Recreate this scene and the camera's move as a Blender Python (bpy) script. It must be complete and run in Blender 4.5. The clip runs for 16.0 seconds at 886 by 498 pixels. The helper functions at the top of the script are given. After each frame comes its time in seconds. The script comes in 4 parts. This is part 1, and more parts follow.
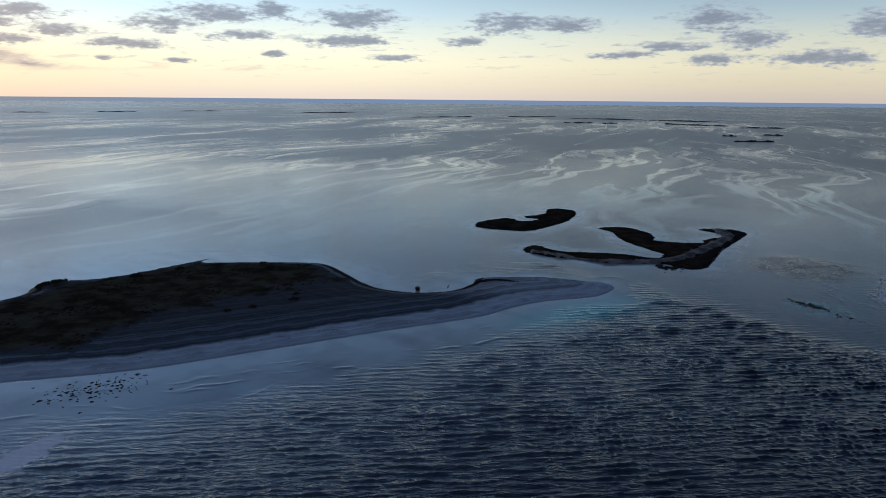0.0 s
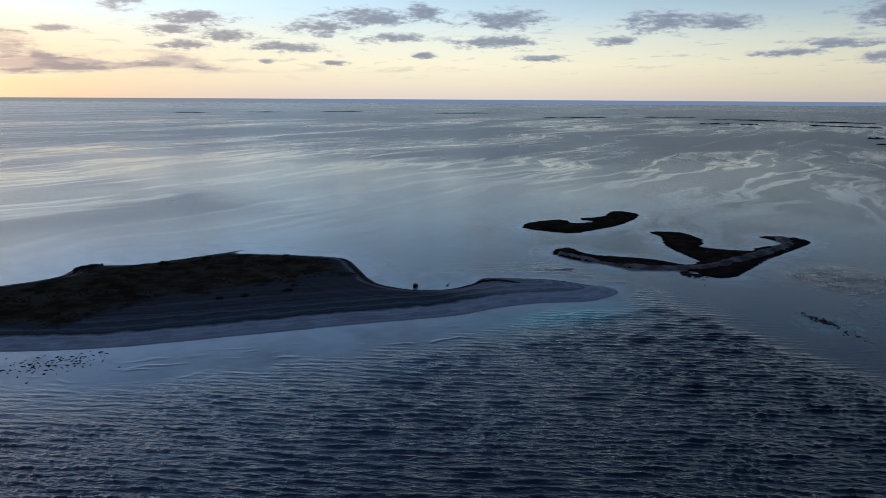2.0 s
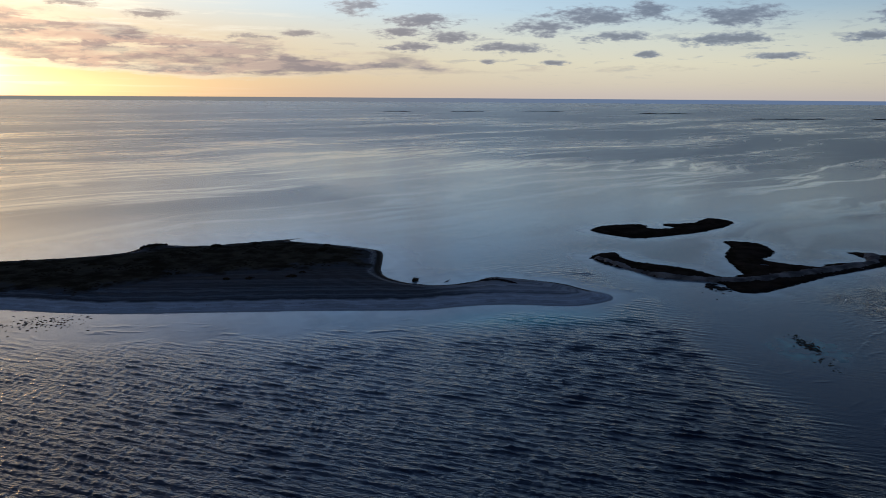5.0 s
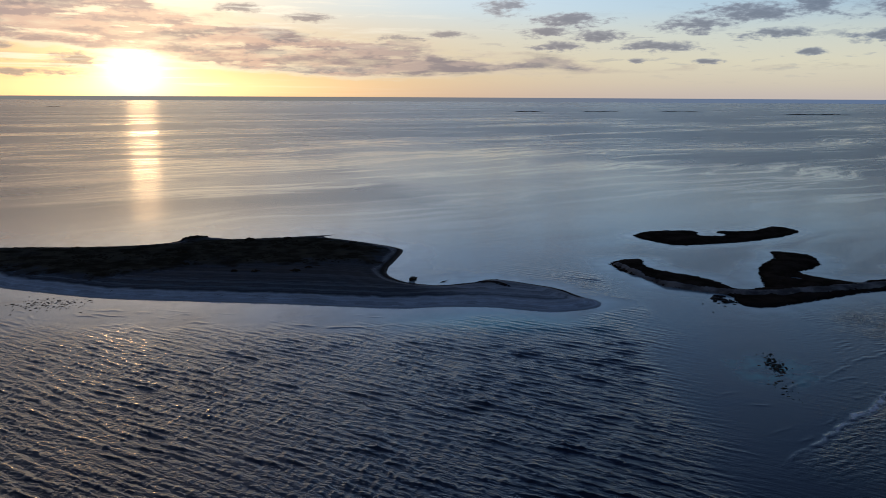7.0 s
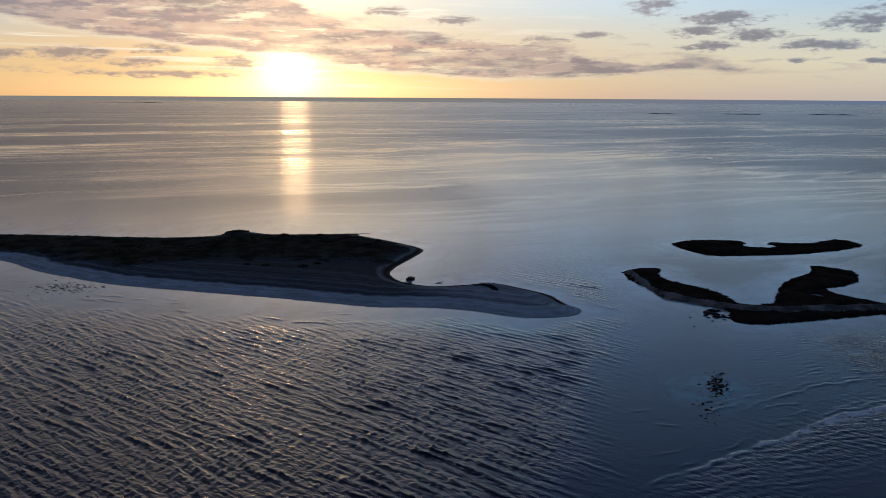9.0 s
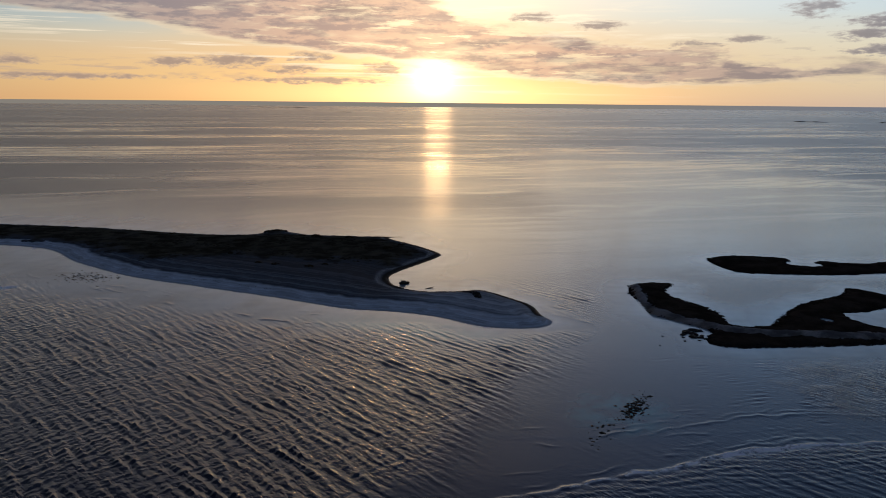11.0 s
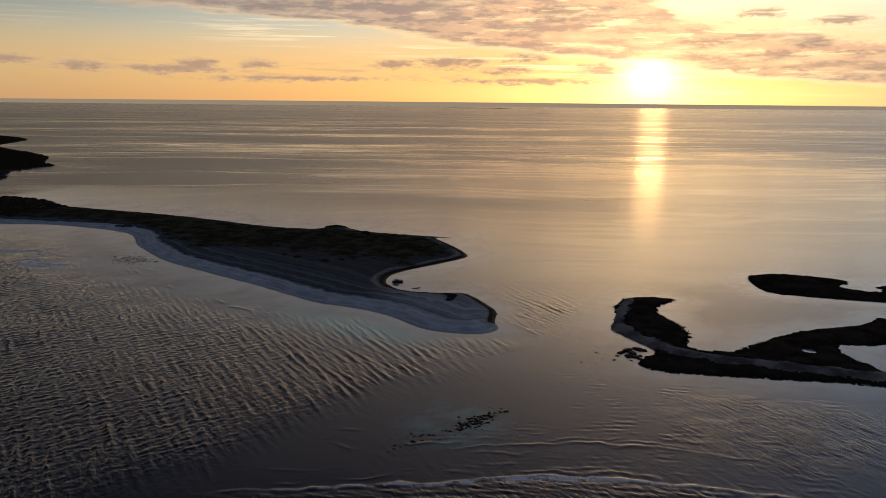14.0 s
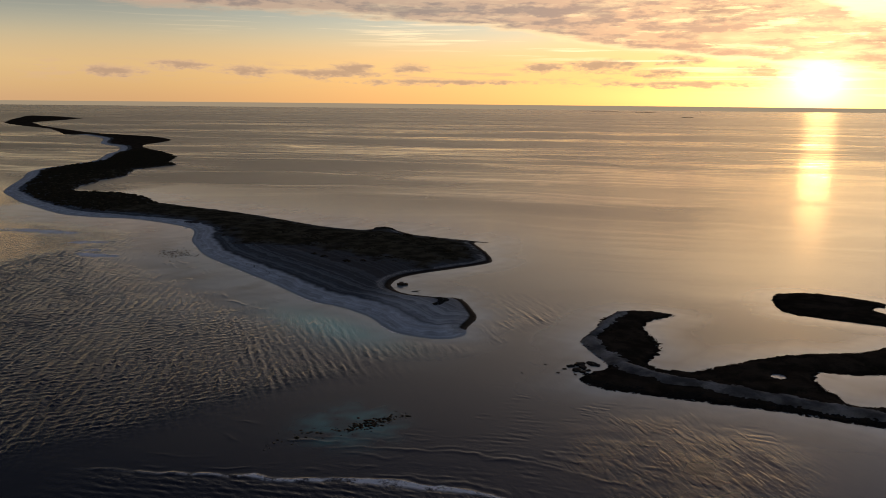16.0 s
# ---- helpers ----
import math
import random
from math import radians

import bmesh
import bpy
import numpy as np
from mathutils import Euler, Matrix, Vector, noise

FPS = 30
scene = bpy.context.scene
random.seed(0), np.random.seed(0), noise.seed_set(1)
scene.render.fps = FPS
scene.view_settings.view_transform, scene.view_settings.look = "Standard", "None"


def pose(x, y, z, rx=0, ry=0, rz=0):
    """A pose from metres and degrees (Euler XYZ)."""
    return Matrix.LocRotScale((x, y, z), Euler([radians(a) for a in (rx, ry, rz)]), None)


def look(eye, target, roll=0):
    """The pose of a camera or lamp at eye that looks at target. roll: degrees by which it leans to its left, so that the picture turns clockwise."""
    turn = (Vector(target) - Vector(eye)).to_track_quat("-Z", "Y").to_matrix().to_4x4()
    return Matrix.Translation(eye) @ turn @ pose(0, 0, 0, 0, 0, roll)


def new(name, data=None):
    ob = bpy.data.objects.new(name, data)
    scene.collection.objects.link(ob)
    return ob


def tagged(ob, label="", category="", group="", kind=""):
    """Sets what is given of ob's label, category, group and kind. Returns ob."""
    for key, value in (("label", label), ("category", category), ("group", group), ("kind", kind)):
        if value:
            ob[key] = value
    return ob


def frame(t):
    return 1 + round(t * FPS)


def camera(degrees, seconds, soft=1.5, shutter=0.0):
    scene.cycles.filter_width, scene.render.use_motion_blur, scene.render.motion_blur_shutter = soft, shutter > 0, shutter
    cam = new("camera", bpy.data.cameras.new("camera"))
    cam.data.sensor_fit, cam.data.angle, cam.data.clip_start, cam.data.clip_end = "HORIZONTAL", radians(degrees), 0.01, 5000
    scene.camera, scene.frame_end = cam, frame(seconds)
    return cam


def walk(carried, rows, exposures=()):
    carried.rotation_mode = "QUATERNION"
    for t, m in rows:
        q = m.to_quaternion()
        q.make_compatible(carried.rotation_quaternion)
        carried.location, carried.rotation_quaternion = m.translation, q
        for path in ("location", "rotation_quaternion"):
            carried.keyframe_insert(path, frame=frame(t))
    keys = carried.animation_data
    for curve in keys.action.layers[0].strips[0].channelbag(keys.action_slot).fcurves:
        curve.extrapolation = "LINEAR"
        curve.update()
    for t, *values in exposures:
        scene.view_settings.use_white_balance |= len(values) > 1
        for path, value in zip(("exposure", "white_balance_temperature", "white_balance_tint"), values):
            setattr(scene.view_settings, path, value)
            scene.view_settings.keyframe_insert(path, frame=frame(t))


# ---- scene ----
# ---------------------------------------------------------------- camera
cam = camera(59.04, 16.0, soft=0.75)
walk(cam, [
    (0.0, pose(-144.42, -82.52, 40.00, 79.05, -0.48, -57.57)),
    (0.5, pose(-140.00, -88.67, 39.96, 79.12, -0.42, -54.94)),
    (1.0, pose(-135.56, -94.80, 39.90, 79.12, -0.37, -52.32)),
    (1.5, pose(-131.01, -100.86, 39.83, 79.08, -0.33, -49.71)),
    (2.0, pose(-126.35, -106.76, 39.78, 79.03, -0.33, -47.07)),
    (2.5, pose(-121.59, -112.39, 39.75, 79.02, -0.35, -44.49)),
    (3.0, pose(-116.69, -117.84, 39.74, 79.07, -0.42, -41.86)),
    (5.5, pose(-86.56, -140.89, 39.76, 78.88, -0.34, -28.88)),
    (6.0, pose(-79.66, -144.37, 39.81, 78.87, -0.31, -26.27)),
    (6.5, pose(-72.71, -147.64, 39.87, 78.90, -0.30, -23.70)),
    (7.0, pose(-65.70, -150.62, 39.93, 78.88, -0.29, -21.14)),
    (7.5, pose(-58.63, -153.26, 40.01, 78.92, -0.27, -18.61)),
    (8.0, pose(-51.44, -155.61, 40.10, 78.94, -0.26, -16.08)),
    (8.5, pose(-44.06, -157.79, 40.19, 78.95, -0.29, -13.55)),
    (9.0, pose(-36.50, -159.82, 40.28, 78.92, -0.35, -10.94)),
    (11.5, pose(2.84, -162.22, 40.28, 79.29, -0.56, 1.71)),
    (12.0, pose(10.78, -161.68, 40.33, 79.31, -0.57, 4.16)),
    (12.5, pose(18.61, -160.91, 40.41, 79.34, -0.57, 6.70)),
    (13.0, pose(26.31, -159.87, 40.51, 79.32, -0.55, 9.26)),
    (13.5, pose(33.95, -158.50, 40.64, 79.26, -0.53, 11.83)),
    (14.0, pose(41.52, -156.76, 40.80, 79.21, -0.53, 14.43)),
    (14.5, pose(49.04, -154.67, 40.98, 79.16, -0.54, 17.05)),
    (15.0, pose(56.54, -152.29, 41.17, 79.14, -0.55, 19.70)),
    (15.5, pose(63.99, -149.79, 41.37, 79.21, -0.55, 22.38)),
    (16.0, pose(71.43, -147.23, 41.57, 79.36, -0.55, 25.06)),
], exposures=[
    (0.0, 0.48, 5750, 7), (3.0, 0.18, 5550, 8), (5.5, -0.13, 5480, 8), (9.0, -0.17, 5550, 9), (11.5, -0.13, 6250, 10), (13.0, -0.01, 7150, 11), (14.5, 0.11, 7700, 12), (16.0, 0.24, 8000, 12),
])

# ---------------------------------------------------------------- sky, sun
SUN_AZ = 0.4      # degrees clockwise from +y
SUN_EL = 2.2


class Nodes:
    """Small helper to chain shader nodes."""

    def __init__(self, tree):
        self.t = tree

    def put(self, sock, val):
        if isinstance(val, bpy.types.NodeSocket):
            self.t.links.new(val, sock)
        elif isinstance(val, (tuple, list)) and len(val) == 3 and sock.type == "RGBA":
            sock.default_value = (*val, 1)
        else:
            sock.default_value = val

    def m(self, op, a, b=None, c=None, clamp=False):
        n = self.t.nodes.new("ShaderNodeMath")
        n.operation, n.use_clamp = op, clamp
        for i, val in enumerate((a, b, c)):
            if val is not None:
                self.put(n.inputs[i], val)
        return n.outputs[0]

    def mix(self, fac, a, b, mode="MIX"):
        n = self.t.nodes.new("ShaderNodeMix")
        n.data_type, n.blend_type = "RGBA", mode
        self.put(n.inputs[0], fac)
        self.put(n.inputs[6], a)
        self.put(n.inputs[7], b)
        return n.outputs[2]

    def ramp(self, fac, stops):
        n = self.t.nodes.new("ShaderNodeValToRGB")
        el = n.color_ramp.elements
        while len(el) < len(stops):
            el.new(0.5)
        for e, (p, c) in zip(el, stops):
            e.position, e.color = p, ((c, c, c, 1) if isinstance(c, (int, float)) else (*c, 1))
        self.put(n.inputs[0], fac)
        return n.outputs[0]

    def noise(self, vec, scale, detail=4.0, rough=0.55, distort=0.0):
        n = self.t.nodes.new("ShaderNodeTexNoise")
        if vec is not None:
            self.put(n.inputs["Vector"], vec)
        for k, val in (("Scale", scale), ("Detail", detail), ("Roughness", rough), ("Distortion", distort)):
            n.inputs[k].default_value = val
        return n.outputs["Fac"]

    def vec(self, x, y, z):
        n = self.t.nodes.new("ShaderNodeCombineXYZ")
        for s, val in zip(n.inputs, (x, y, z)):
            self.put(s, val)
        return n.outputs[0]

    def sep(self, v):
        n = self.t.nodes.new("ShaderNodeSeparateXYZ")
        self.put(n.inputs[0], v)
        return n.outputs

    def vm(self, op, a, b=None):
        n = self.t.nodes.new("ShaderNodeVectorMath")
        n.operation = op
        self.put(n.inputs[0], a)
        if b is not None:
            self.put(n.inputs[1], b)
        return n.outputs[0]

    def smooth(self, x, lo, hi):
        n = self.t.nodes.new("ShaderNodeMapRange")
        n.interpolation_type = "SMOOTHSTEP"
        self.put(n.inputs[0], x)
        self.put(n.inputs[1], lo)
        self.put(n.inputs[2], hi)
        return n.outputs[0]

    def gauss(self, x, width):
        q = self.m("DIVIDE", x, width)
        return self.m("EXPONENT", self.m("MULTIPLY", self.m("MULTIPLY", q, q), -1.0))

    def coord(self, what="Object"):
        return self.t.nodes.new("ShaderNodeTexCoord").outputs[what]

    def attr(self, name):
        n = self.t.nodes.new("ShaderNodeAttribute")
        n.attribute_name = name
        return n.outputs["Fac"]


# the heaps of cloud: azimuth, elevation, half width and half height in degrees
GREY_HEAPS = [(29.9, 5.2, 2.4, .36), (28.4, 4.4, 1.5, .28), (31.9, 4.1, 1.7, .28), (29.1, 3.45, 1.4, .26), (36.0, 3.4, 2.2, .28),
              (38.4, 4.75, 2.1, .38), (34.7, 2.4, 1.0, .15), (42.0, 5.5, 2.6, .48), (43.6, 4.1, 1.8, .26), (45.7, 5.8, 1.5, .45),
              (45.3, 2.9, .9, .18), (51.5, 5.4, 2.9, .5), (51.0, 3.9, 3.0, .36), (54.0, 2.7, 1.4, .20), (59.2, 3.9, 1.2, .26),
              (62.2, 5.1, 2.3, .58), (66.0, 5.05, 2.2, .4), (73.0, 3.6, 2.4, .22), (76.0, 5.3, 2.3, .75), (78.4, 3.95, 1.9, .5),
              (70.4, 3.0, 2.0, .2), (76.5, 2.7, 2.2, .28), (83.0, 2.75, 2.8, .42), (86.5, 4.7, 2.2, .7), (39.8, 2.35, .9, .13)]
MAUVE_HEAPS = [(-13.9, 2.65, 1.9, .34), (-8.5, 3.0, 1.3, .28), (-3.4, 2.15, 1.1, .4), (-10.0, 2.1, 1.8, .24), (-33.5, 1.9, 3.2, .22),
               (-38.7, 1.95, 1.5, .32), (-31.3, 2.3, 1.0, .34), (-27.5, 2.25, 1.3, .28), (-18.2, 2.45, 1.5, .25), (-25.0, 1.4, 6.0, .16),
               (-43.2, 2.3, 1.8, .26), (-47.5, 1.85, 1.6, .28), (-9.0, 1.35, 5.0, .16), (3.1, 3.05, 1.8, .32), (3.4, 4.05, 1.7, .22),
               (10.4, 3.95, 1.4, .28), (8.8, 2.9, 1.3, .2), (12.0, 1.75, 4.5, .2),
               (7.0, 5.8, 1.4, .25), (11.5, 5.3, 1.6, .22), (18.0, 3.9, 1.4, .2), (21.5, 4.2, 1.0, .2), (-6.0, 6.1, 3.0, .45), (25.5, 6.1, 1.4, .4)]


def make_world():
    w = bpy.data.worlds.new("evening_sky")
    scene.world = w
    w.use_nodes = True
    w.node_tree.nodes.clear()
    w_tree = w.node_tree
    N = Nodes(w_tree)
    d = N.vm("NORMALIZE", N.coord("Generated"))
    x, y, z = N.sep(d)
    el = N.m("MULTIPLY", N.m("ARCSINE", z), 180 / math.pi)
    az = N.m("MULTIPLY", N.m("ARCTAN2", x, y), 180 / math.pi)
    # clear air: cream at the horizon, pale blue, then deep blue overhead
    up = N.m("DIVIDE", N.m("MAXIMUM", el, 0.0), 45.0)
    away = N.ramp(up, [(0.0, (.66, .53, .42)), (.02, (.76, .62, .43)), (.05, (.84, .72, .48)), (.09, (.76, .73, .57)),
                       (.13, (.58, .68, .69)), (.18, (.48, .61, .70)), (.27, (.335, .485, .66)), (.45, (.18, .275, .45)), (.7, (.085, .135, .27)), (1.0, (.03, .055, .15))])
    sunny = N.ramp(up, [(0.0, (.98, .52, .18)), (.03, (.98, .59, .23)), (.08, (.92, .62, .33)), (.13, (.77, .66, .48)),
                        (.20, (.80, .66, .52)), (.34, (.58, .54, .54)), (.58, (.23, .23, .29)), (1.0, (.035, .05, .12))])
    near = N.m("MULTIPLY", N.gauss(N.m("MAXIMUM", az, 0.0), 24.0), N.gauss(N.m("MINIMUM", az, 0.0), 58.0))
    # the warm light reaches less far round the sky higher up
    lofty = N.m("MULTIPLY", N.gauss(N.m("MAXIMUM", az, 0.0), 14.0), N.gauss(N.m("MINIMUM", az, 0.0), 58.0))
    rise = N.smooth(el, 5.0, 13.0)
    warmth = N.m("ADD", N.m("MULTIPLY", rise, lofty), N.m("MULTIPLY", N.m("SUBTRACT", 1.0, rise), near))
    # a clear blue-green gap to the left of the sunset, between the low haze and the deck
    cool = N.m("MULTIPLY", N.m("MULTIPLY", N.smooth(el, 2.5, 5.5), N.m("SUBTRACT", 1.0, N.smooth(el, 8.0, 12.0))), N.m("SUBTRACT", 1.0, N.smooth(az, -24.0, -8.0)))
    warmth = N.m("MULTIPLY", warmth, N.m("SUBTRACT", 1.0, N.m("MULTIPLY", cool, 0.95)))
    base = N.mix(warmth, away, sunny)
    # the high sky is brightest over the sunset and fades round to both sides
    side = N.m("ADD", 0.37, N.m("MULTIPLY", N.m("MULTIPLY", N.gauss(N.m("MAXIMUM", N.m("SUBTRACT", az, 12.0), 0.0), 36.0), N.gauss(N.m("MINIMUM", N.m("SUBTRACT", az, 12.0), 0.0), 29.0)), 1.12))
    side = N.m("MULTIPLY", side, N.m("SUBTRACT", 1.0, N.m("MULTIPLY", N.m("SUBTRACT", 1.0, N.smooth(az, -60.0, -27.0)), 0.60)))
    high = N.smooth(el, 2.0, 10.0)
    rest = N.m("SUBTRACT", 1.0, N.m("ADD", N.m("MULTIPLY", N.smooth(az, 45.0, 85.0), 0.28), N.m("MULTIPLY", N.m("SUBTRACT", 1.0, N.smooth(az, -50.0, -12.0)), 0.36)))
    lowfac = N.m("ADD", N.m("MULTIPLY", high, side), N.m("MULTIPLY", N.m("SUBTRACT", 1.0, high), rest))
    base = N.mix(1.0, base, N.vec(lowfac, lowfac, lowfac), "MULTIPLY")
    sky = w.node_tree.nodes.new("ShaderNodeTexSky")
    sky.sky_type, sky.sun_disc = "NISHITA", False
    sky.sun_elevation, sky.sun_rotation = radians(SUN_EL), radians(SUN_AZ)
    sky.altitude, sky.air_density, sky.dust_density = 40, 1.0, 1.5
    air = N.vm("SCALE", sky.outputs[0])
    air.node.inputs["Scale"].default_value = 0.006
    base = N.mix(1.0, base, air, "ADD")
    # the glow round the sun
    sd = Vector((math.sin(radians(SUN_AZ)) * math.cos(radians(SUN_EL)), math.cos(radians(SUN_AZ)) * math.cos(radians(SUN_EL)), math.sin(radians(SUN_EL))))
    dot = w.node_tree.nodes.new("ShaderNodeVectorMath")
    dot.operation = "DOT_PRODUCT"
    N.put(dot.inputs[0], d)
    dot.inputs[1].default_value = sd
    ang = N.m("MULTIPLY", N.m("ARCCOSINE", N.m("MINIMUM", dot.outputs["Value"], 0.999999)), 180 / math.pi)
    flat = N.m("SQRT", N.m("ADD", N.m("POWER", N.m("MULTIPLY", az, 0.75), 2.0), N.m("POWER", N.m("MULTIPLY", N.m("SUBTRACT", el, SUN_EL - .6), 1.0), 2.0)))
    core = N.m("EXPONENT", N.m("MULTIPLY", flat, -1 / 0.7))
    halo = N.m("EXPONENT", N.m("MULTIPLY", ang, -1 / 4.0))
    # clouds: a broad salmon veil over the sun, small grey puffs, a low row of cumulus
    def field(sa, se, off, detail=5.0, rough=.58, twist=.35):
        return N.noise(N.vec(N.m("MULTIPLY", az, sa), N.m("MULTIPLY", el, se), off), 1.0, detail, rough, twist)

    # the deck: a sheet whose lower and upper edges slope down to the right, past the sun
    def profile(stops):
        return N.m("MULTIPLY", N.ramp(N.m("DIVIDE", N.m("ADD", az, 60.0), 120.0), [((a + 60) / 120, e / 12) for a, e in stops]), 12.0)

    fray = N.m("ADD", N.m("MULTIPLY", field(.62, 2.3, 7.3, 3.0, .5, .1), .5), N.m("MULTIPLY", field(1.7, 5.0, 41.0, 5.0, .6, .1), .5))
    warp = field(.16, .9, 3.0, 4.0, .6)
    n1 = field(.10, .6, 0.0, 5.0, .6)
    n4 = field(.30, 1.9, 17.0, 6.0, .62, .15)
    wel = N.m("ADD", el, N.m("ADD", N.m("MULTIPLY", N.m("SUBTRACT", warp, .5), 1.0), N.m("MULTIPLY", N.m("SUBTRACT", n4, .5), 0.9)))
    foot = profile([(-58, 7.2), (-47, 6.3), (-32, 5.9), (-20, 5.0), (-12, 3.7), (-6, 3.1), (0, 2.7), (6, 1.6), (16, 1.2), (28, 1.6), (60, 2.0)])
    crown = profile([(-58, 9.5), (-8, 9.5), (-2, 8.0), (2, 5.6), (8, 4.6), (14, 4.0), (20, 3.4), (27, 2.5), (34, 1.8), (60, 1.0)])
    inner = N.smooth(N.m("SUBTRACT", wel, foot), -.25, .3)
    outer = N.m("SUBTRACT", 1.0, N.smooth(N.m("SUBTRACT", N.m("ADD", wel, N.m("ADD", N.m("MULTIPLY", N.m("SUBTRACT", n1, .5), 3.2), N.m("MULTIPLY", N.m("SUBTRACT", fray, .5), 1.2))), crown), -.4, .4))
    mass = N.m("MULTIPLY", inner, outer)
    thick = N.smooth(N.m("ADD", N.m("MULTIPLY", n1, .5), N.m("MULTIPLY", n4, .5)), .30, .52)
    veil = N.m("MULTIPLY", mass, N.m("ADD", .68, N.m("MULTIPLY", thick, .32)))
    # thin bright streaks in the clear air below the deck
    wisp = N.m("MULTIPLY", N.smooth(field(.09, 3.2, 31.0, 4.0, .6, .2), .53, .66), N.m("MULTIPLY", N.gauss(N.m("SUBTRACT", N.m("SUBTRACT", foot, el), .8), .9), N.gauss(N.m("ADD", az, 14.0), 20.0)))

    # small cumulus: uneven flat-based heaps, each in its own place in the sky
    sway = field(.30, 1.1, 23.0, 3.0, .5)
    place = N.vec(N.m("ADD", az, N.m("MULTIPLY", N.m("SUBTRACT", sway, .5), 2.2)), N.m("ADD", el, N.m("MULTIPLY", N.m("SUBTRACT", fray, .5), .35)), 0.0)

    def heaps(sites):
        dense = None
        for a, e, w, h in sites:
            q = N.vm("MULTIPLY", N.vm("SUBTRACT", place, (a, e, 0.0)), (1 / (w * 1.7), 1 / (h * 2.0), 0.0))
            n = w_tree.nodes.new("ShaderNodeVectorMath")
            n.operation = "LENGTH"
            N.put(n.inputs[0], q)
            g = N.m("SUBTRACT", 1.0, n.outputs["Value"])
            dense = g if dense is None else N.m("MAXIMUM", dense, g)
        return N.m("ADD", dense, N.m("MULTIPLY", N.m("SUBTRACT", fray, .5), 2.7))

    grey = heaps(GREY_HEAPS)
    mauve = heaps(MAUVE_HEAPS)
    # scraps between the heaps
    bits = N.m("MULTIPLY", N.smooth(field(.42, 2.6, 53.0, 6.0, .62, .2), .56, .66), N.m("MULTIPLY", N.gauss(N.m("SUBTRACT", el, 3.4), 1.7), N.smooth(az, 18.0, 30.0)))
    low = N.m("MULTIPLY", N.smooth(field(.34, 2.8, 91.0, 6.0, .62, .2), .50, .64), N.m("MULTIPLY", N.gauss(N.m("SUBTRACT", el, 1.95), .65), N.m("SUBTRACT", 1.0, N.smooth(az, -6.0, 6.0))))
    bits = N.m("MAXIMUM", bits, low)
    over = N.smooth(el, 7.0, 9.0)
    high_field = N.smooth(field(.24, .8, 7.3, 5.0, .55, .1), .515, .615)
    high_puff = N.m("MULTIPLY", high_field, N.m("MULTIPLY", N.m("MULTIPLY", over, N.m("SUBTRACT", 1.0, N.smooth(el, 10.0, 22.0))), N.m("ADD", .15, N.m("MULTIPLY", N.smooth(az, 0.0, 16.0), .85))))
    heap = N.m("MAXIMUM", N.smooth(grey, .15, .70), N.m("MULTIPLY", N.smooth(mauve, .10, .75), .9))
    dark = N.m("MAXIMUM", N.m("MAXIMUM", heap, N.m("MULTIPLY", bits, .55)), high_puff, clamp=True)
    shade = N.m("SUBTRACT", 1.0, N.smooth(N.m("MAXIMUM", grey, mauve), .3, 1.0))
    warm = N.gauss(az, 17.0)
    salmon = N.mix(warm, (.43, .335, .29), (1.0, .60, .38))
    murk = N.mix(warm, (.235, .20, .21), (.50, .32, .27))
    lump = N.smooth(N.m("ADD", N.m("MULTIPLY", field(.30, 1.5, 61.0, 3.0, .5, .1), .6), N.m("MULTIPLY", fray, .4)), .45, .57)
    deck = N.mix(N.m("MULTIPLY", lump, .9), salmon, murk)
    # glowing breaks between the lumps, and a bright edge of cirrus over the sheet
    breaks = N.m("MULTIPLY", mass, N.m("MULTIPLY", N.smooth(field(.22, 1.7, 71.0, 5.0, .6, .2), .54, .66), N.gauss(az, 16.0)))
    veil = N.m("MULTIPLY", veil, N.m("SUBTRACT", 1.0, N.m("MULTIPLY", N.m("MULTIPLY", breaks, N.m("SUBTRACT", 1.0, lump)), .8)))
    fringe = N.m("MULTIPLY", N.smooth(field(.16, 2.1, 81.0, 6.0, .62, .3), .49, .66), N.m("MULTIPLY", N.gauss(N.m("SUBTRACT", N.m("SUBTRACT", el, crown), 1.2), 1.3), N.gauss(N.m("SUBTRACT", az, 9.0), 10.0)))
    clouded = N.mix(N.m("MULTIPLY", veil, .88), base, deck)
    side_warm = N.m("SUBTRACT", 1.0, N.smooth(az, 5.0, 50.0))
    body = N.mix(side_warm, (.165, .175, .21), (.35, .255, .225))
    head = N.mix(side_warm, (.30, .31, .34), (.55, .39, .30))
    clouded = N.mix(N.m("MULTIPLY", dark, .85), clouded, N.mix(shade, body, head))
    edge = N.m("MULTIPLY", veil, N.m("SUBTRACT", 1.0, veil))
    rim = N.m("MULTIPLY", edge, N.m("MULTIPLY", N.gauss(az, 26.0), 2.8), clamp=True)
    clouded = N.mix(rim, clouded, (1.2, .92, .55))
    clouded = N.mix(N.m("MAXIMUM", N.m("MULTIPLY", wisp, .7), fringe), clouded, (1.25, 1.02, .72))
    cover = N.m("MAXIMUM", veil, dark)
    strip = N.m("MULTIPLY", N.gauss(az, 13.0), N.gauss(N.m("SUBTRACT", el, 0.3), 1.1))
    glow = N.m("ADD", N.m("ADD", N.m("MULTIPLY", core, 7.0), N.m("MULTIPLY", halo, 1.6)), N.m("MULTIPLY", strip, 0.7))
    # an added warm patch, mostly above the view, that brightens the water's reflection
    added_glow = N.m("MULTIPLY", N.gauss(az, 8.5), N.gauss(N.m("SUBTRACT", el, 13.0), 4.8))
    glow = N.m("ADD", glow, N.m("MULTIPLY", added_glow, 0.72))
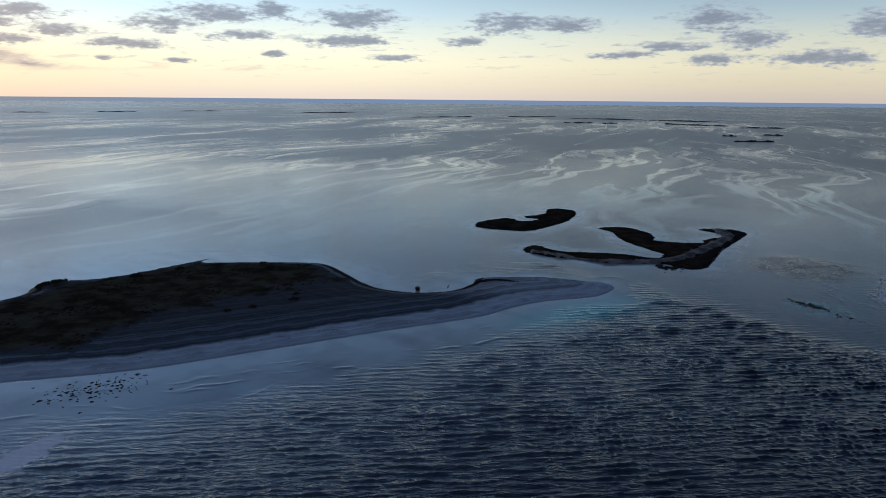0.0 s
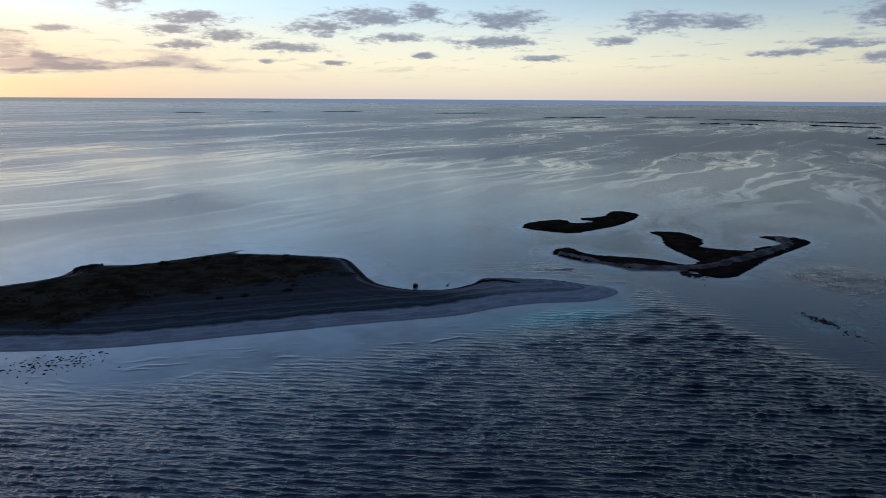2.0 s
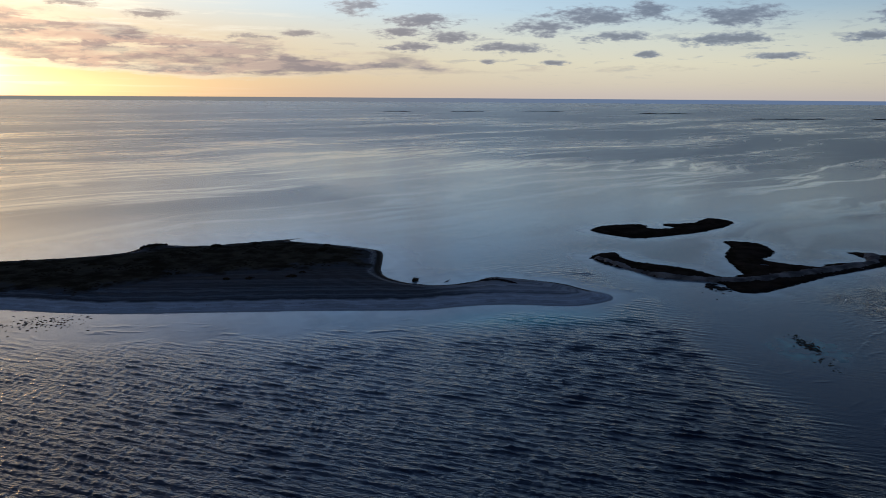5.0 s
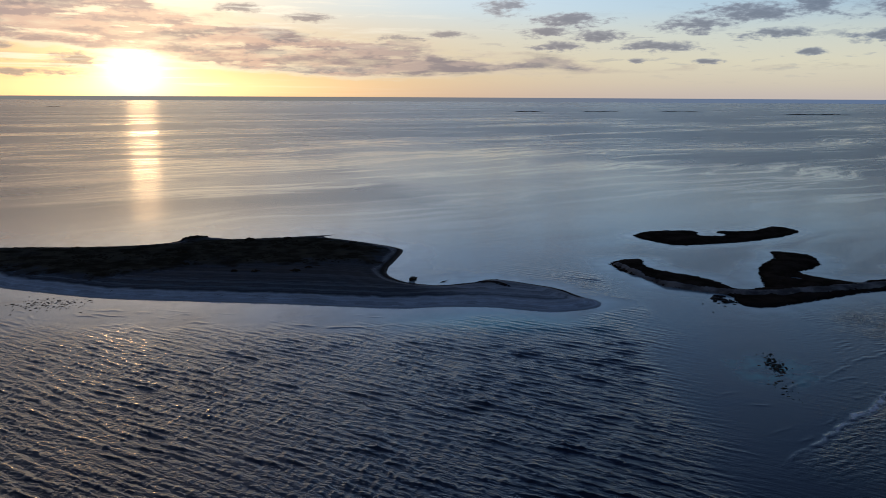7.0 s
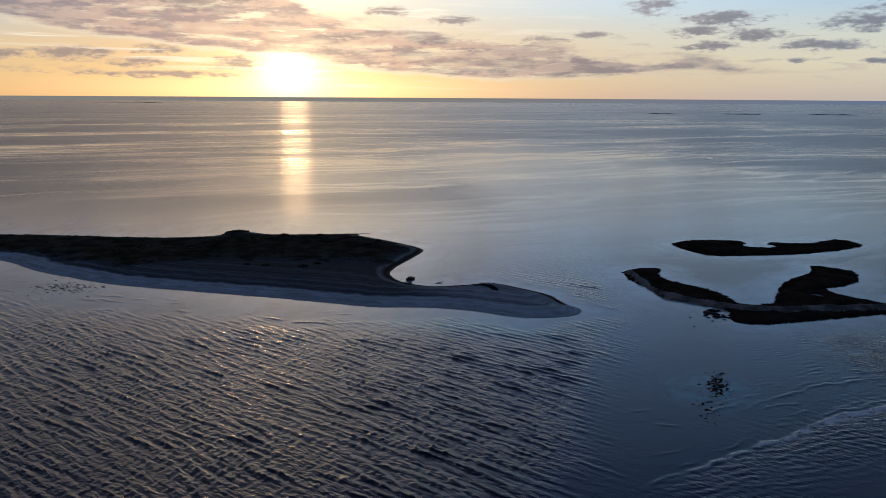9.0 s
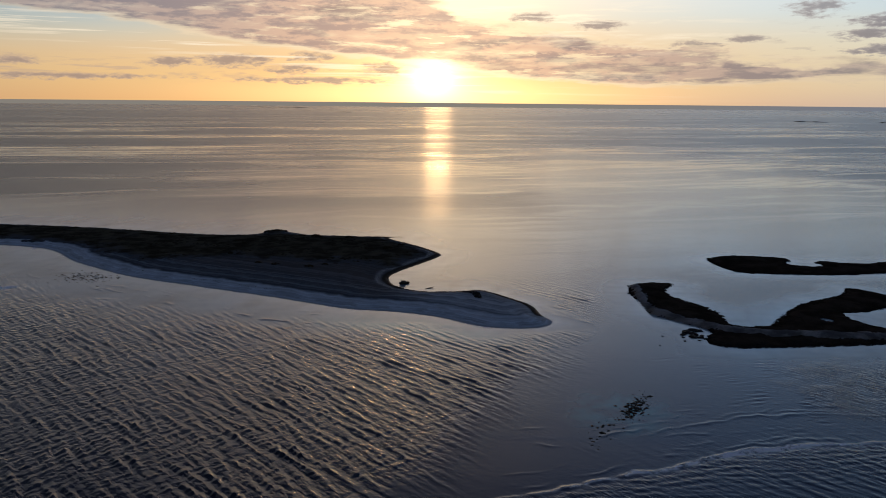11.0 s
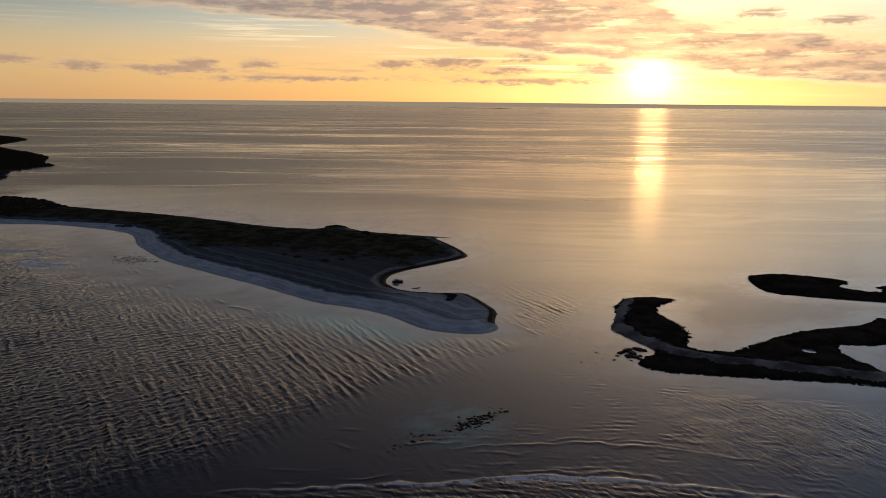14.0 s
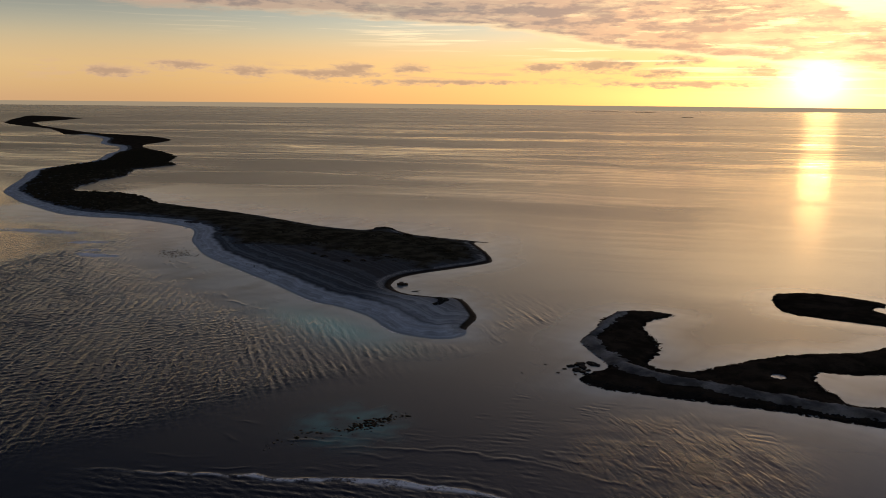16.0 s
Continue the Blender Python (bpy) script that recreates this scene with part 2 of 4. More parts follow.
    glow = N.m("MULTIPLY", glow, N.m("SUBTRACT", 1.0, N.m("MULTIPLY", cover, 0.7)))
    lit = N.vm("SCALE", N.mix(0.0, (1.0, .65, .27), (1, 1, 1)))
    N.put(lit.node.inputs["Scale"], glow)
    total = N.mix(1.0, clouded, lit, "ADD")
    # beyond the drawn sheet the sea goes on to the horizon
    far = N.mix(side_warm, (.15, .19, .27), (.27, .235, .19))
    total = N.mix(N.smooth(el, -0.17, -0.13), far, total)
    bg = w.node_tree.nodes.new("ShaderNodeBackground")
    bg.inputs["Strength"].default_value = 1.0
    out = w.node_tree.nodes.new("ShaderNodeOutputWorld")
    N.put(bg.inputs[0], total)
    w.node_tree.links.new(bg.outputs[0], out.inputs[0])
    return sd


sun_dir = make_world()
sun_data = bpy.data.lights.new("sun", "SUN")
sun_data.energy, sun_data.angle, sun_data.color = 0.024, radians(2.0), (1.0, .55, .22)
sun = new("sun", sun_data)
sun.matrix_world = look(sun_dir * 300, (0, 0, 0))

# ---------------------------------------------------------------- plan of land, metres
HEADLAND = [(17.5, -22), (14, -26), (5, -25.5), (-4, -19), (-12, -15.5), (-21, -13.5), (-30, -9), (-39, -4), (-50, 1.5), (-61, 7),
            (-72, 12.5), (-80, 18), (-87, 24), (-95, 31), (-104, 42), (-112, 48), (-126, 52), (-145, 54), (-165, 52), (-172, 88),
            (-145, 88), (-117, 83.5), (-97, 78.2), (-80, 73), (-67, 71), (-58, 71.8), (-55.2, 75.2), (-51, 76.5), (-45, 72.6), (-36, 70.2), (-22, 69.5),
            (-13.4, 69.2), (-18, 67.2), (-13, 60), (-8, 53), (-3.5, 45), (-3, 40), (-8, 30), (-13, 21), (-15, 14), (-13.5, 7),
            (-10, 3), (-6, 1.2), (0, 1.2), (5, 2.8), (8.5, 0), (12, -5), (15, -10), (16, -17)]
CHAIN = [(-150, 56), (-169, 50), (-183, 53), (-199, 59), (-217, 66), (-240, 78), (-255, 86), (-274, 103), (-305, 134), (-337, 163),
         (-350, 190), (-369, 237), (-416, 289), (-436, 318), (-483, 363), (-522, 381), (-556, 407), (-610, 460), (-699, 510), (-728, 507),
         (-892, 619), (-1163, 747), (-1502, 1036), (-1640, 1171), (-1339, 1060), (-1160, 800), (-840, 608), (-709, 548), (-607, 526), (-535, 481),
         (-509, 441), (-485, 393), (-453, 365), (-411, 338), (-378, 314), (-351, 295), (-321, 255), (-297, 238), (-296, 202), (-267, 168),
         (-259, 144), (-234, 104), (-214, 107), (-205, 108), (-181, 100), (-163, 86), (-145, 84)]
HEATH = [(-13, 25), (-21, 27), (-36, 28.5), (-46, 30.5), (-51, 33.5), (-56, 34.5), (-61, 32.5), (-66, 30.5), (-71, 29), (-77, 29), (-84, 34.5), (-92, 41.5),
         (-100, 48.5), (-110, 53), (-126, 59), (-145, 61), (-169, 59), (-184, 63), (-200, 70), (-218, 78),
         (-240, 91), (-256, 104), (-275, 122), (-300, 150), (-322, 180), (-322, 280), (-180, 130), (-60, 95), (-10, 90), (10, 50)]
ISLET_WEST = [(37.7, 2), (39.2, 7), (41, 9.5), (45, 10.5), (49.5, 10), (47, 5), (45.5, 1), (46.5, -4), (49, -8), (50.7, -13),
              (50.7, -18), (50, -21.5), (52, -24), (55, -25), (60, -28), (62, -35), (50, -36.7), (46, -36.7), (43, -35), (43, -31.5), (45, -28),
              (43.5, -23.5), (40.4, -20), (37.2, -16), (38, -11), (39, -7), (37.5, -3)]
ISLET_EAST = [(54, -26), (58, -23), (61, -19), (65, -14), (70, -8.5), (76, -4), (82, -.5), (85, 3), (87, 5.5), (90, 5), (93, 0),
              (92, -4), (86, -11), (79, -14), (75.5, -15), (75.5, -20), (78, -25), (80, -28), (84, -27), (88, -28), (93, -30.5), (98, -29.5),
              (101, -25), (103, -20.5), (106, -23), (107, -27), (109, -29), (104, -34.4), (94, -34.8), (83, -34.8), (72, -34.7), (58, -35)]
ISLET_FAR = [(67.3, 38), (71.5, 42), (78, 43), (87, 41), (89, 38), (86.5, 35), (86.5, 31.5), (90, 29.5), (94, 30.5), (94.5, 35), (97, 36.5),
             (102, 34), (108, 34), (113, 36), (118, 37.5), (120.5, 34), (119, 28.5), (112, 24.5), (101, 21.5), (91, 20), (81, 20.5),
             (70.5, 22), (68.3, 26), (66.8, 33)]
RIDGE = [(40.2, 6), (39.2, 0), (38.6, -6), (38.3, -10), (38.8, -15), (43, -21.5), (48, -27), (54, -29.5), (64, -30.5), (75, -31.5), (88, -32), (96, -31), (104, -26.5)]


def curve(points, steps=4, closed=True):
    """Catmull-Rom through the points."""
    p = np.array(points, float)
    n = len(p)
    out = []
    for i in range(n if closed else n - 1):
        a, b, c, d = (p[(i + k) % n] if closed else p[min(max(i + k, 0), n - 1)] for k in (-1, 0, 1, 2))
        for s in range(steps):
            t = s / steps
            out.append(.5 * ((2 * b) + (c - a) * t + (2 * a - 5 * b + 4 * c - d) * t * t + (3 * b - a - 3 * c + d) * t ** 3))
    if not closed:
        out.append(p[-1])
    return np.array(out)


def line_distance(q, poly, closed=True):
    best = np.full(len(q), 1e9)
    pairs = zip(poly, np.roll(poly, -1, 0)) if closed else zip(poly[:-1], poly[1:])
    for a, b in pairs:
        ab = b - a
        t = np.clip(((q - a) @ ab) / max(ab @ ab, 1e-9), 0, 1)
        best = np.minimum(best, ((q - a - t[:, None] * ab) ** 2).sum(1))
    return np.sqrt(best)


def inside(q, poly):
    odd = np.zeros(len(q), bool)
    for a, b in zip(poly, np.roll(poly, -1, 0)):
        if a[1] == b[1]:
            continue
        cross = (a[1] > q[:, 1]) != (b[1] > q[:, 1])
        odd ^= cross & (q[:, 0] < (b[0] - a[0]) * (q[:, 1] - a[1]) / (b[1] - a[1]) + a[0])
    return odd


def depth_in(q, polys):
    """Signed distance, positive inside the union of the outlines."""
    return np.max([np.where(inside(q, p), 1, -1) * line_distance(q, p) for p in polys], axis=0)


def lumps(q, scale, seed=0.0, octaves=3):
    """Cheap smooth noise, about -1 to 1, from summed turned sines."""
    rng = np.random.RandomState(int(seed * 10) + 5)
    out, amp, tot = np.zeros(len(q)), 1.0, 0.0
    for o in range(octaves):
        for k in range(5):
            an, ph, fr = rng.uniform(0, 6.28), rng.uniform(0, 6.28), rng.uniform(.6, 1.5) * 6.28 / scale * 2 ** o
            out += amp * np.sin((q[:, 0] * np.cos(an) + q[:, 1] * np.sin(an)) * fr + ph + 1.3 * np.sin(q[:, (k + 1) % 2] * fr * .61 + ph * 2))
        tot += amp * 2.2
        amp *= .5
    return out / tot


def grid_mesh(name, q, z, keep, nx, ny, attrs=(), smooth=True):
    """A mesh over an nx by ny lattice of points, with only the kept vertices' faces."""
    i = np.arange((ny - 1) * nx).reshape(ny - 1, nx)[:, :-1].ravel()
    f = np.stack([i, i + 1, i + nx + 1, i + nx], 1)
    f = f[keep[f].any(1)]
    used = np.unique(f)
    back = np.zeros(len(q), int)
    back[used] = np.arange(len(used))
    f = back[f]
    me = bpy.data.meshes.new(name)
    me.vertices.add(len(used))
    me.vertices.foreach_set("co", np.column_stack([q[used], z[used]]).astype(np.float32).ravel())
    me.loops.add(f.size)
    me.loops.foreach_set("vertex_index", f.astype(np.int32).ravel())
    me.polygons.add(len(f))
    me.polygons.foreach_set("loop_start", np.arange(0, f.size, 4, dtype=np.int32))
    me.polygons.foreach_set("loop_total", np.full(len(f), 4, np.int32))
    me.update(calc_edges=True)
    if smooth:
        me.polygons.foreach_set("use_smooth", np.ones(len(f), bool))
    for key, val in attrs:
        at = me.attributes.new(key, "FLOAT", "POINT")
        at.data.foreach_set("value", val[used].astype(np.float32))
    return me


def lattice(x0, x1, y0, y1, step):
    xs, ys = np.arange(x0, x1 + step, step), np.arange(y0, y1 + step, step)
    gx, gy = np.meshgrid(xs, ys)
    return np.column_stack([gx.ravel(), gy.ravel()]), len(xs), len(ys)


# ---------------------------------------------------------------- materials
def material(name):
    m = bpy.data.materials.new(name)
    m.use_nodes = True
    N = Nodes(m.node_tree)
    return m, N, m.node_tree.nodes["Principled BSDF"]


def bump(N, bs, height, strength, dist):
    n = N.t.nodes.new("ShaderNodeBump")
    n.inputs["Strength"].default_value, n.inputs["Distance"].default_value = strength, dist
    N.put(n.inputs["Height"], height)
    N.t.links.new(n.outputs[0], bs.inputs["Normal"])
    return n


def sea_material():
    m, N, bs = material("sea_water")
    p = N.coord("Object")
    x, y, _ = N.sep(p)
    chop, shallow, teal, foam, open_sea, ruffle = (N.attr(k) for k in ("chop", "shallow", "teal", "foam", "offing", "ruffle"))
    # slicks: long wandering filaments and pools of smoother water, drawn out along the tide
    u = N.m("ADD", N.m("MULTIPLY", x, .97), N.m("MULTIPLY", y, .25))
    v = N.m("SUBTRACT", N.m("MULTIPLY", y, .97), N.m("MULTIPLY", x, .25))
    w1 = N.noise(p, 0.0045, 3.0)
    vv = N.m("ADD", v, N.m("MULTIPLY", w1, 110.0))
    na = N.noise(N.vec(N.m("MULTIPLY", u, .0040), N.m("MULTIPLY", vv, .028), 0.0), 1.0, 5.0, 0.6, 0.5)
    fil = N.m("SUBTRACT", 1.0, N.smooth(N.m("ABSOLUTE", N.m("SUBTRACT", na, 0.5)), 0.0, 0.05))
    nb = N.noise(N.vec(N.m("MULTIPLY", u, .0022), N.m("MULTIPLY", vv, .007), 9.0), 1.0, 5.0, 0.62, 0.4)
    slick = N.m("MULTIPLY", fil, N.smooth(nb, 0.42, 0.60))
    pools = N.smooth(nb, 0.40, 0.66)
    nc = N.noise(N.vec(N.m("MULTIPLY", u, .0030), N.m("MULTIPLY", vv, .065), 4.0), 1.0, 4.0, 0.6, 0.3)
    slick = N.m("MAXIMUM", slick, N.m("MULTIPLY", N.smooth(nc, 0.57, 0.66), N.m("ADD", .35, N.m("MULTIPLY", N.smooth(nb, .36, .56), .65))))
    deep = N.mix(N.noise(p, 0.02, 3.0), (.005, .009, .022), (.009, .015, .030))
    col = N.mix(shallow, deep, (.35, .45, .47))
    col = N.mix(teal, col, (.07, .60, .58))
    lace = N.m("ADD", N.m("MULTIPLY", N.noise(p, .35, 2.0), .9), N.m("MULTIPLY", N.noise(p, 1.8, 5.0, .7), .6))
    thick = N.m("MULTIPLY", N.m("MAXIMUM", N.m("SUBTRACT", foam, 1.0), 0.0), .35)
    foam = N.m("MULTIPLY", N.m("MINIMUM", foam, 1.0), N.smooth(N.m("ADD", lace, thick), .60, .80))
    col = N.mix(foam, col, (.9, .93, .96))
    N.put(bs.inputs["Base Color"], col)
    away = N.m("SQRT", N.m("ADD", N.m("MULTIPLY", x, x), N.m("MULTIPLY", y, y)))
    rest = N.m("SUBTRACT", 1.0, N.m("MULTIPLY", N.smooth(away, 600.0, 2000.0), 0.75))
    far = N.m("SUBTRACT", N.m("ADD", 0.28, N.m("MULTIPLY", N.m("SUBTRACT", N.smooth(away, 150.0, 450.0), N.smooth(away, 1000.0, 3500.0)), 0.04)), N.m("MULTIPLY", rest, N.m("ADD", N.m("MULTIPLY", slick, 0.13), N.m("MULTIPLY", pools, 0.08))))
    rough = N.m("ADD", N.m("MULTIPLY", far, open_sea), N.m("MULTIPLY", N.m("SUBTRACT", 1.0, open_sea), 0.12))
    rough = N.m("SUBTRACT", rough, N.m("MULTIPLY", chop, 0.10))
    rough = N.m("ADD", N.m("MAXIMUM", rough, 0.03), N.m("MULTIPLY", foam, 0.5))
    rough = N.m("ADD", rough, N.m("MULTIPLY", ruffle, 0.14))
    N.put(bs.inputs["Roughness"], rough)
    bs.inputs["IOR"].default_value = 1.333
    along = N.m("ADD", N.m("MULTIPLY", x, .79), N.m("MULTIPLY", y, .62))
    crest = N.m("SUBTRACT", N.m("MULTIPLY", y, .79), N.m("MULTIPLY", x, .62))
    fine = N.noise(N.vec(N.m("MULTIPLY", along, 2.6), N.m("MULTIPLY", crest, 1.2), 0.0), 1.0, 3.0, 0.55, 0.35)
    mid = N.noise(N.vec(N.m("MULTIPLY", along, 1.7), N.m("MULTIPLY", crest, 0.4), 5.0), 1.0, 3.0, 0.55, 0.5)
    h = N.m("ADD", N.m("MULTIPLY", fine, N.m("ADD", 0.010, N.m("MULTIPLY", chop, 0.10))), N.m("MULTIPLY", mid, N.m("ADD", N.m("MULTIPLY", N.smooth(N.noise(p, .06, 3.0), .45, .7), .015), N.m("ADD", 0.008, N.m("MULTIPLY", chop, 0.175)))))
    h = N.m("ADD", h, N.m("MULTIPLY", N.m("MULTIPLY", mid, ruffle), .11))
    bump(N, bs, h, 1.0, 1.0)
    return m


def land_material(name, dry, wet, spread=.35, ridge=None, old=None, fringe=None):
    """Ground with grain and patches; darker where the tide has wetted it."""
    m, N, bs = material(name)
    p = N.coord("Object")
    d = N.attr("inland")
    s = N.attr("south") if old else d
    a = N.noise(p, 0.22, 5.0, .6)
    b = N.noise(p, 3.0, 4.0, .6)
    lo = tuple(c * (1 - spread) for c in dry)
    hi = tuple(c * (1 + spread) for c in dry)
    col = N.mix(N.smooth(a, .35, .65), lo, hi)
    col = N.mix(N.m("MULTIPLY", N.smooth(b, .45, .7), .35), col, lo)
    if ridge:
        # swash lines that follow the waterline
        wob = N.m("ADD", N.m("MULTIPLY", s, ridge), N.m("MULTIPLY", a, 2.2))
        st = N.noise(N.vec(wob, N.m("MULTIPLY", a, .5), 0.0), 1.0, 3.0, .6)
        col = N.mix(N.m("MULTIPLY", N.smooth(st, .45, .62), .65), col, tuple(c * 1.55 for c in dry))
        col = N.mix(N.m("MULTIPLY", N.smooth(st, .46, .34), .6), col, tuple(c * .45 for c in dry))
    if fringe:
        # thin turf at the edge, where sand shows through
        edge = N.m("SUBTRACT", N.m("SUBTRACT", d, 5.0), N.m("ADD", N.m("MULTIPLY", N.m("SUBTRACT", b, .3), 5.0), N.m("MULTIPLY", N.m("SUBTRACT", a, .5), 16.0)))
        col = N.mix(N.smooth(edge, -3.0, 4.0), fringe, col)
        bare = N.m("MULTIPLY", N.smooth(N.noise(p, .09, 4.0, .6, .4), .56, .68), N.smooth(b, .42, .62))
        col = N.mix(N.m("MULTIPLY", bare, .6), col, (.105, .10, .092))
    if old:
        # older, soil-stained sand behind the young beach
        age = N.smooth(N.m("ADD", s, N.m("MULTIPLY", a, 4.0)), 6.6, 9.0)
        age = N.m("MAXIMUM", age, N.m("SUBTRACT", 1.0, N.smooth(N.m("ADD", N.attr("cove"), N.m("MULTIPLY", a, 2.0)), 2.6, 4.2)))
        streak = N.m("ADD", N.m("MULTIPLY", N.smooth(st, .44, .62), .34), N.m("MULTIPLY", N.smooth(b, .45, .75), .08))
        px, py, _ = N.sep(p)
        tip = N.m("MULTIPLY", N.smooth(px, -16.0, 0.0), N.m("SUBTRACT", 1.0, N.smooth(py, 4.0, 10.0)))
        age = N.m("MULTIPLY", age, N.m("SUBTRACT", 1.0, N.m("MULTIPLY", tip, .55)))
        col = N.mix(age, col, N.mix(streak, old, (.26, .345, .41)))
        soil = N.smooth(N.m("ADD", s, N.m("MULTIPLY", a, 8.0)), 16.0, 30.0)
        col = N.mix(N.m("MULTIPLY", soil, .7), col, (.050, .051, .054))
    if old:
        # black peat exposed round the cove
        peat = N.m("SUBTRACT", 1.0, N.smooth(N.m("ADD", N.attr("cove"), N.m("MULTIPLY", N.m("SUBTRACT", b, .5), .8)), 1.2, 1.9))
        strip = N.gauss(N.m("SUBTRACT", N.m("ADD", N.attr("cove"), N.m("MULTIPLY", N.m("SUBTRACT", a, .5), 3.0)), 2.6), .7)
        col = N.mix(N.m("MULTIPLY", strip, N.smooth(b, .35, .6)), col, (.30, .32, .33))
    damp = N.m("SUBTRACT", 1.0, N.smooth(N.m("ADD", d, N.m("MULTIPLY", a, .6)), .5, 1.5))
    col = N.mix(damp, col, wet)
    if old:
        col = N.mix(peat, col, (.016, .014, .012))
    N.put(bs.inputs["Base Color"], col)
    N.put(bs.inputs["Roughness"], N.m("SUBTRACT", .92, N.m("MULTIPLY", damp, .35)))
    bs.inputs["Specular IOR Level"].default_value = .03 if old else 0.0
    bump(N, bs, N.m("ADD", b, N.m("MULTIPLY", a, .5)), .6, .12)
    return m


def plain_material(name, a, b, scale=1.5, rough=.9):
    m, N, bs = material(name)
    p = N.coord("Object")
    n = N.noise(p, scale, 5.0, .6)
    r = N.t.nodes.new("ShaderNodeNewGeometry").outputs["Random Per Island"]
    N.put(bs.inputs["Base Color"], N.mix(N.m("ADD", N.m("MULTIPLY", n, .6), N.m("MULTIPLY", r, .4)), a, b))
    bs.inputs["Roughness"].default_value = rough
    bs.inputs["Specular IOR Level"].default_value = 0.0 if rough > .8 else .04
    bump(N, bs, N.noise(p, scale * 6, 3.0), .5, .05)
    return m


M_SEA = sea_material()
M_SAND = land_material("shell_sand", (.47, .53, .57), (.35, .41, .44), .2, ridge=.8, old=(.052, .067, .082))
M_HEATH = land_material("dry_heath", (.064, .056, .037), (.046, .040, .028), .5, fringe=(.088, .096, .104))
M_MARSH = land_material("salt_marsh", (.042, .032, .023), (.014, .012, .010), .4)
M_SHINGLE = land_material("shingle", (.21, .205, .195), (.08, .078, .073), .5)
M_SCRUB = plain_material("scrub", (.026, .023, .015), (.050, .041, .026))
M_ROCK = plain_material("weedy_rock", (.012, .011, .010), (.034, .03, .026), rough=.7)
M_WEED = plain_material("seaweed", (.018, .016, .010), (.045, .038, .02), rough=.5)
M_WOOD = plain_material("weathered_wood", (.05, .042, .034), (.12, .10, .085))

# ---------------------------------------------------------------- sea
POLYS = [np.array(p, float) for p in (HEADLAND, CHAIN, ISLET_WEST, ISLET_EAST, ISLET_FAR)]


def graded(lo, hi, step, ends):
    """Even steps between lo and hi, widening outward to the ends."""
    mid = list(np.arange(lo, hi, step))
    for sign, out in ((-1, ends[0]), (1, ends[1])):
        s, c = step, (mid[0] if sign < 0 else mid[-1])
        more = []
        while sign * c < sign * out:
            s = min(s * 1.12, 400)
            c += sign * s
            more.append(c)
        mid = more[::-1] + mid if sign < 0 else mid + more
    return np.array(mid)


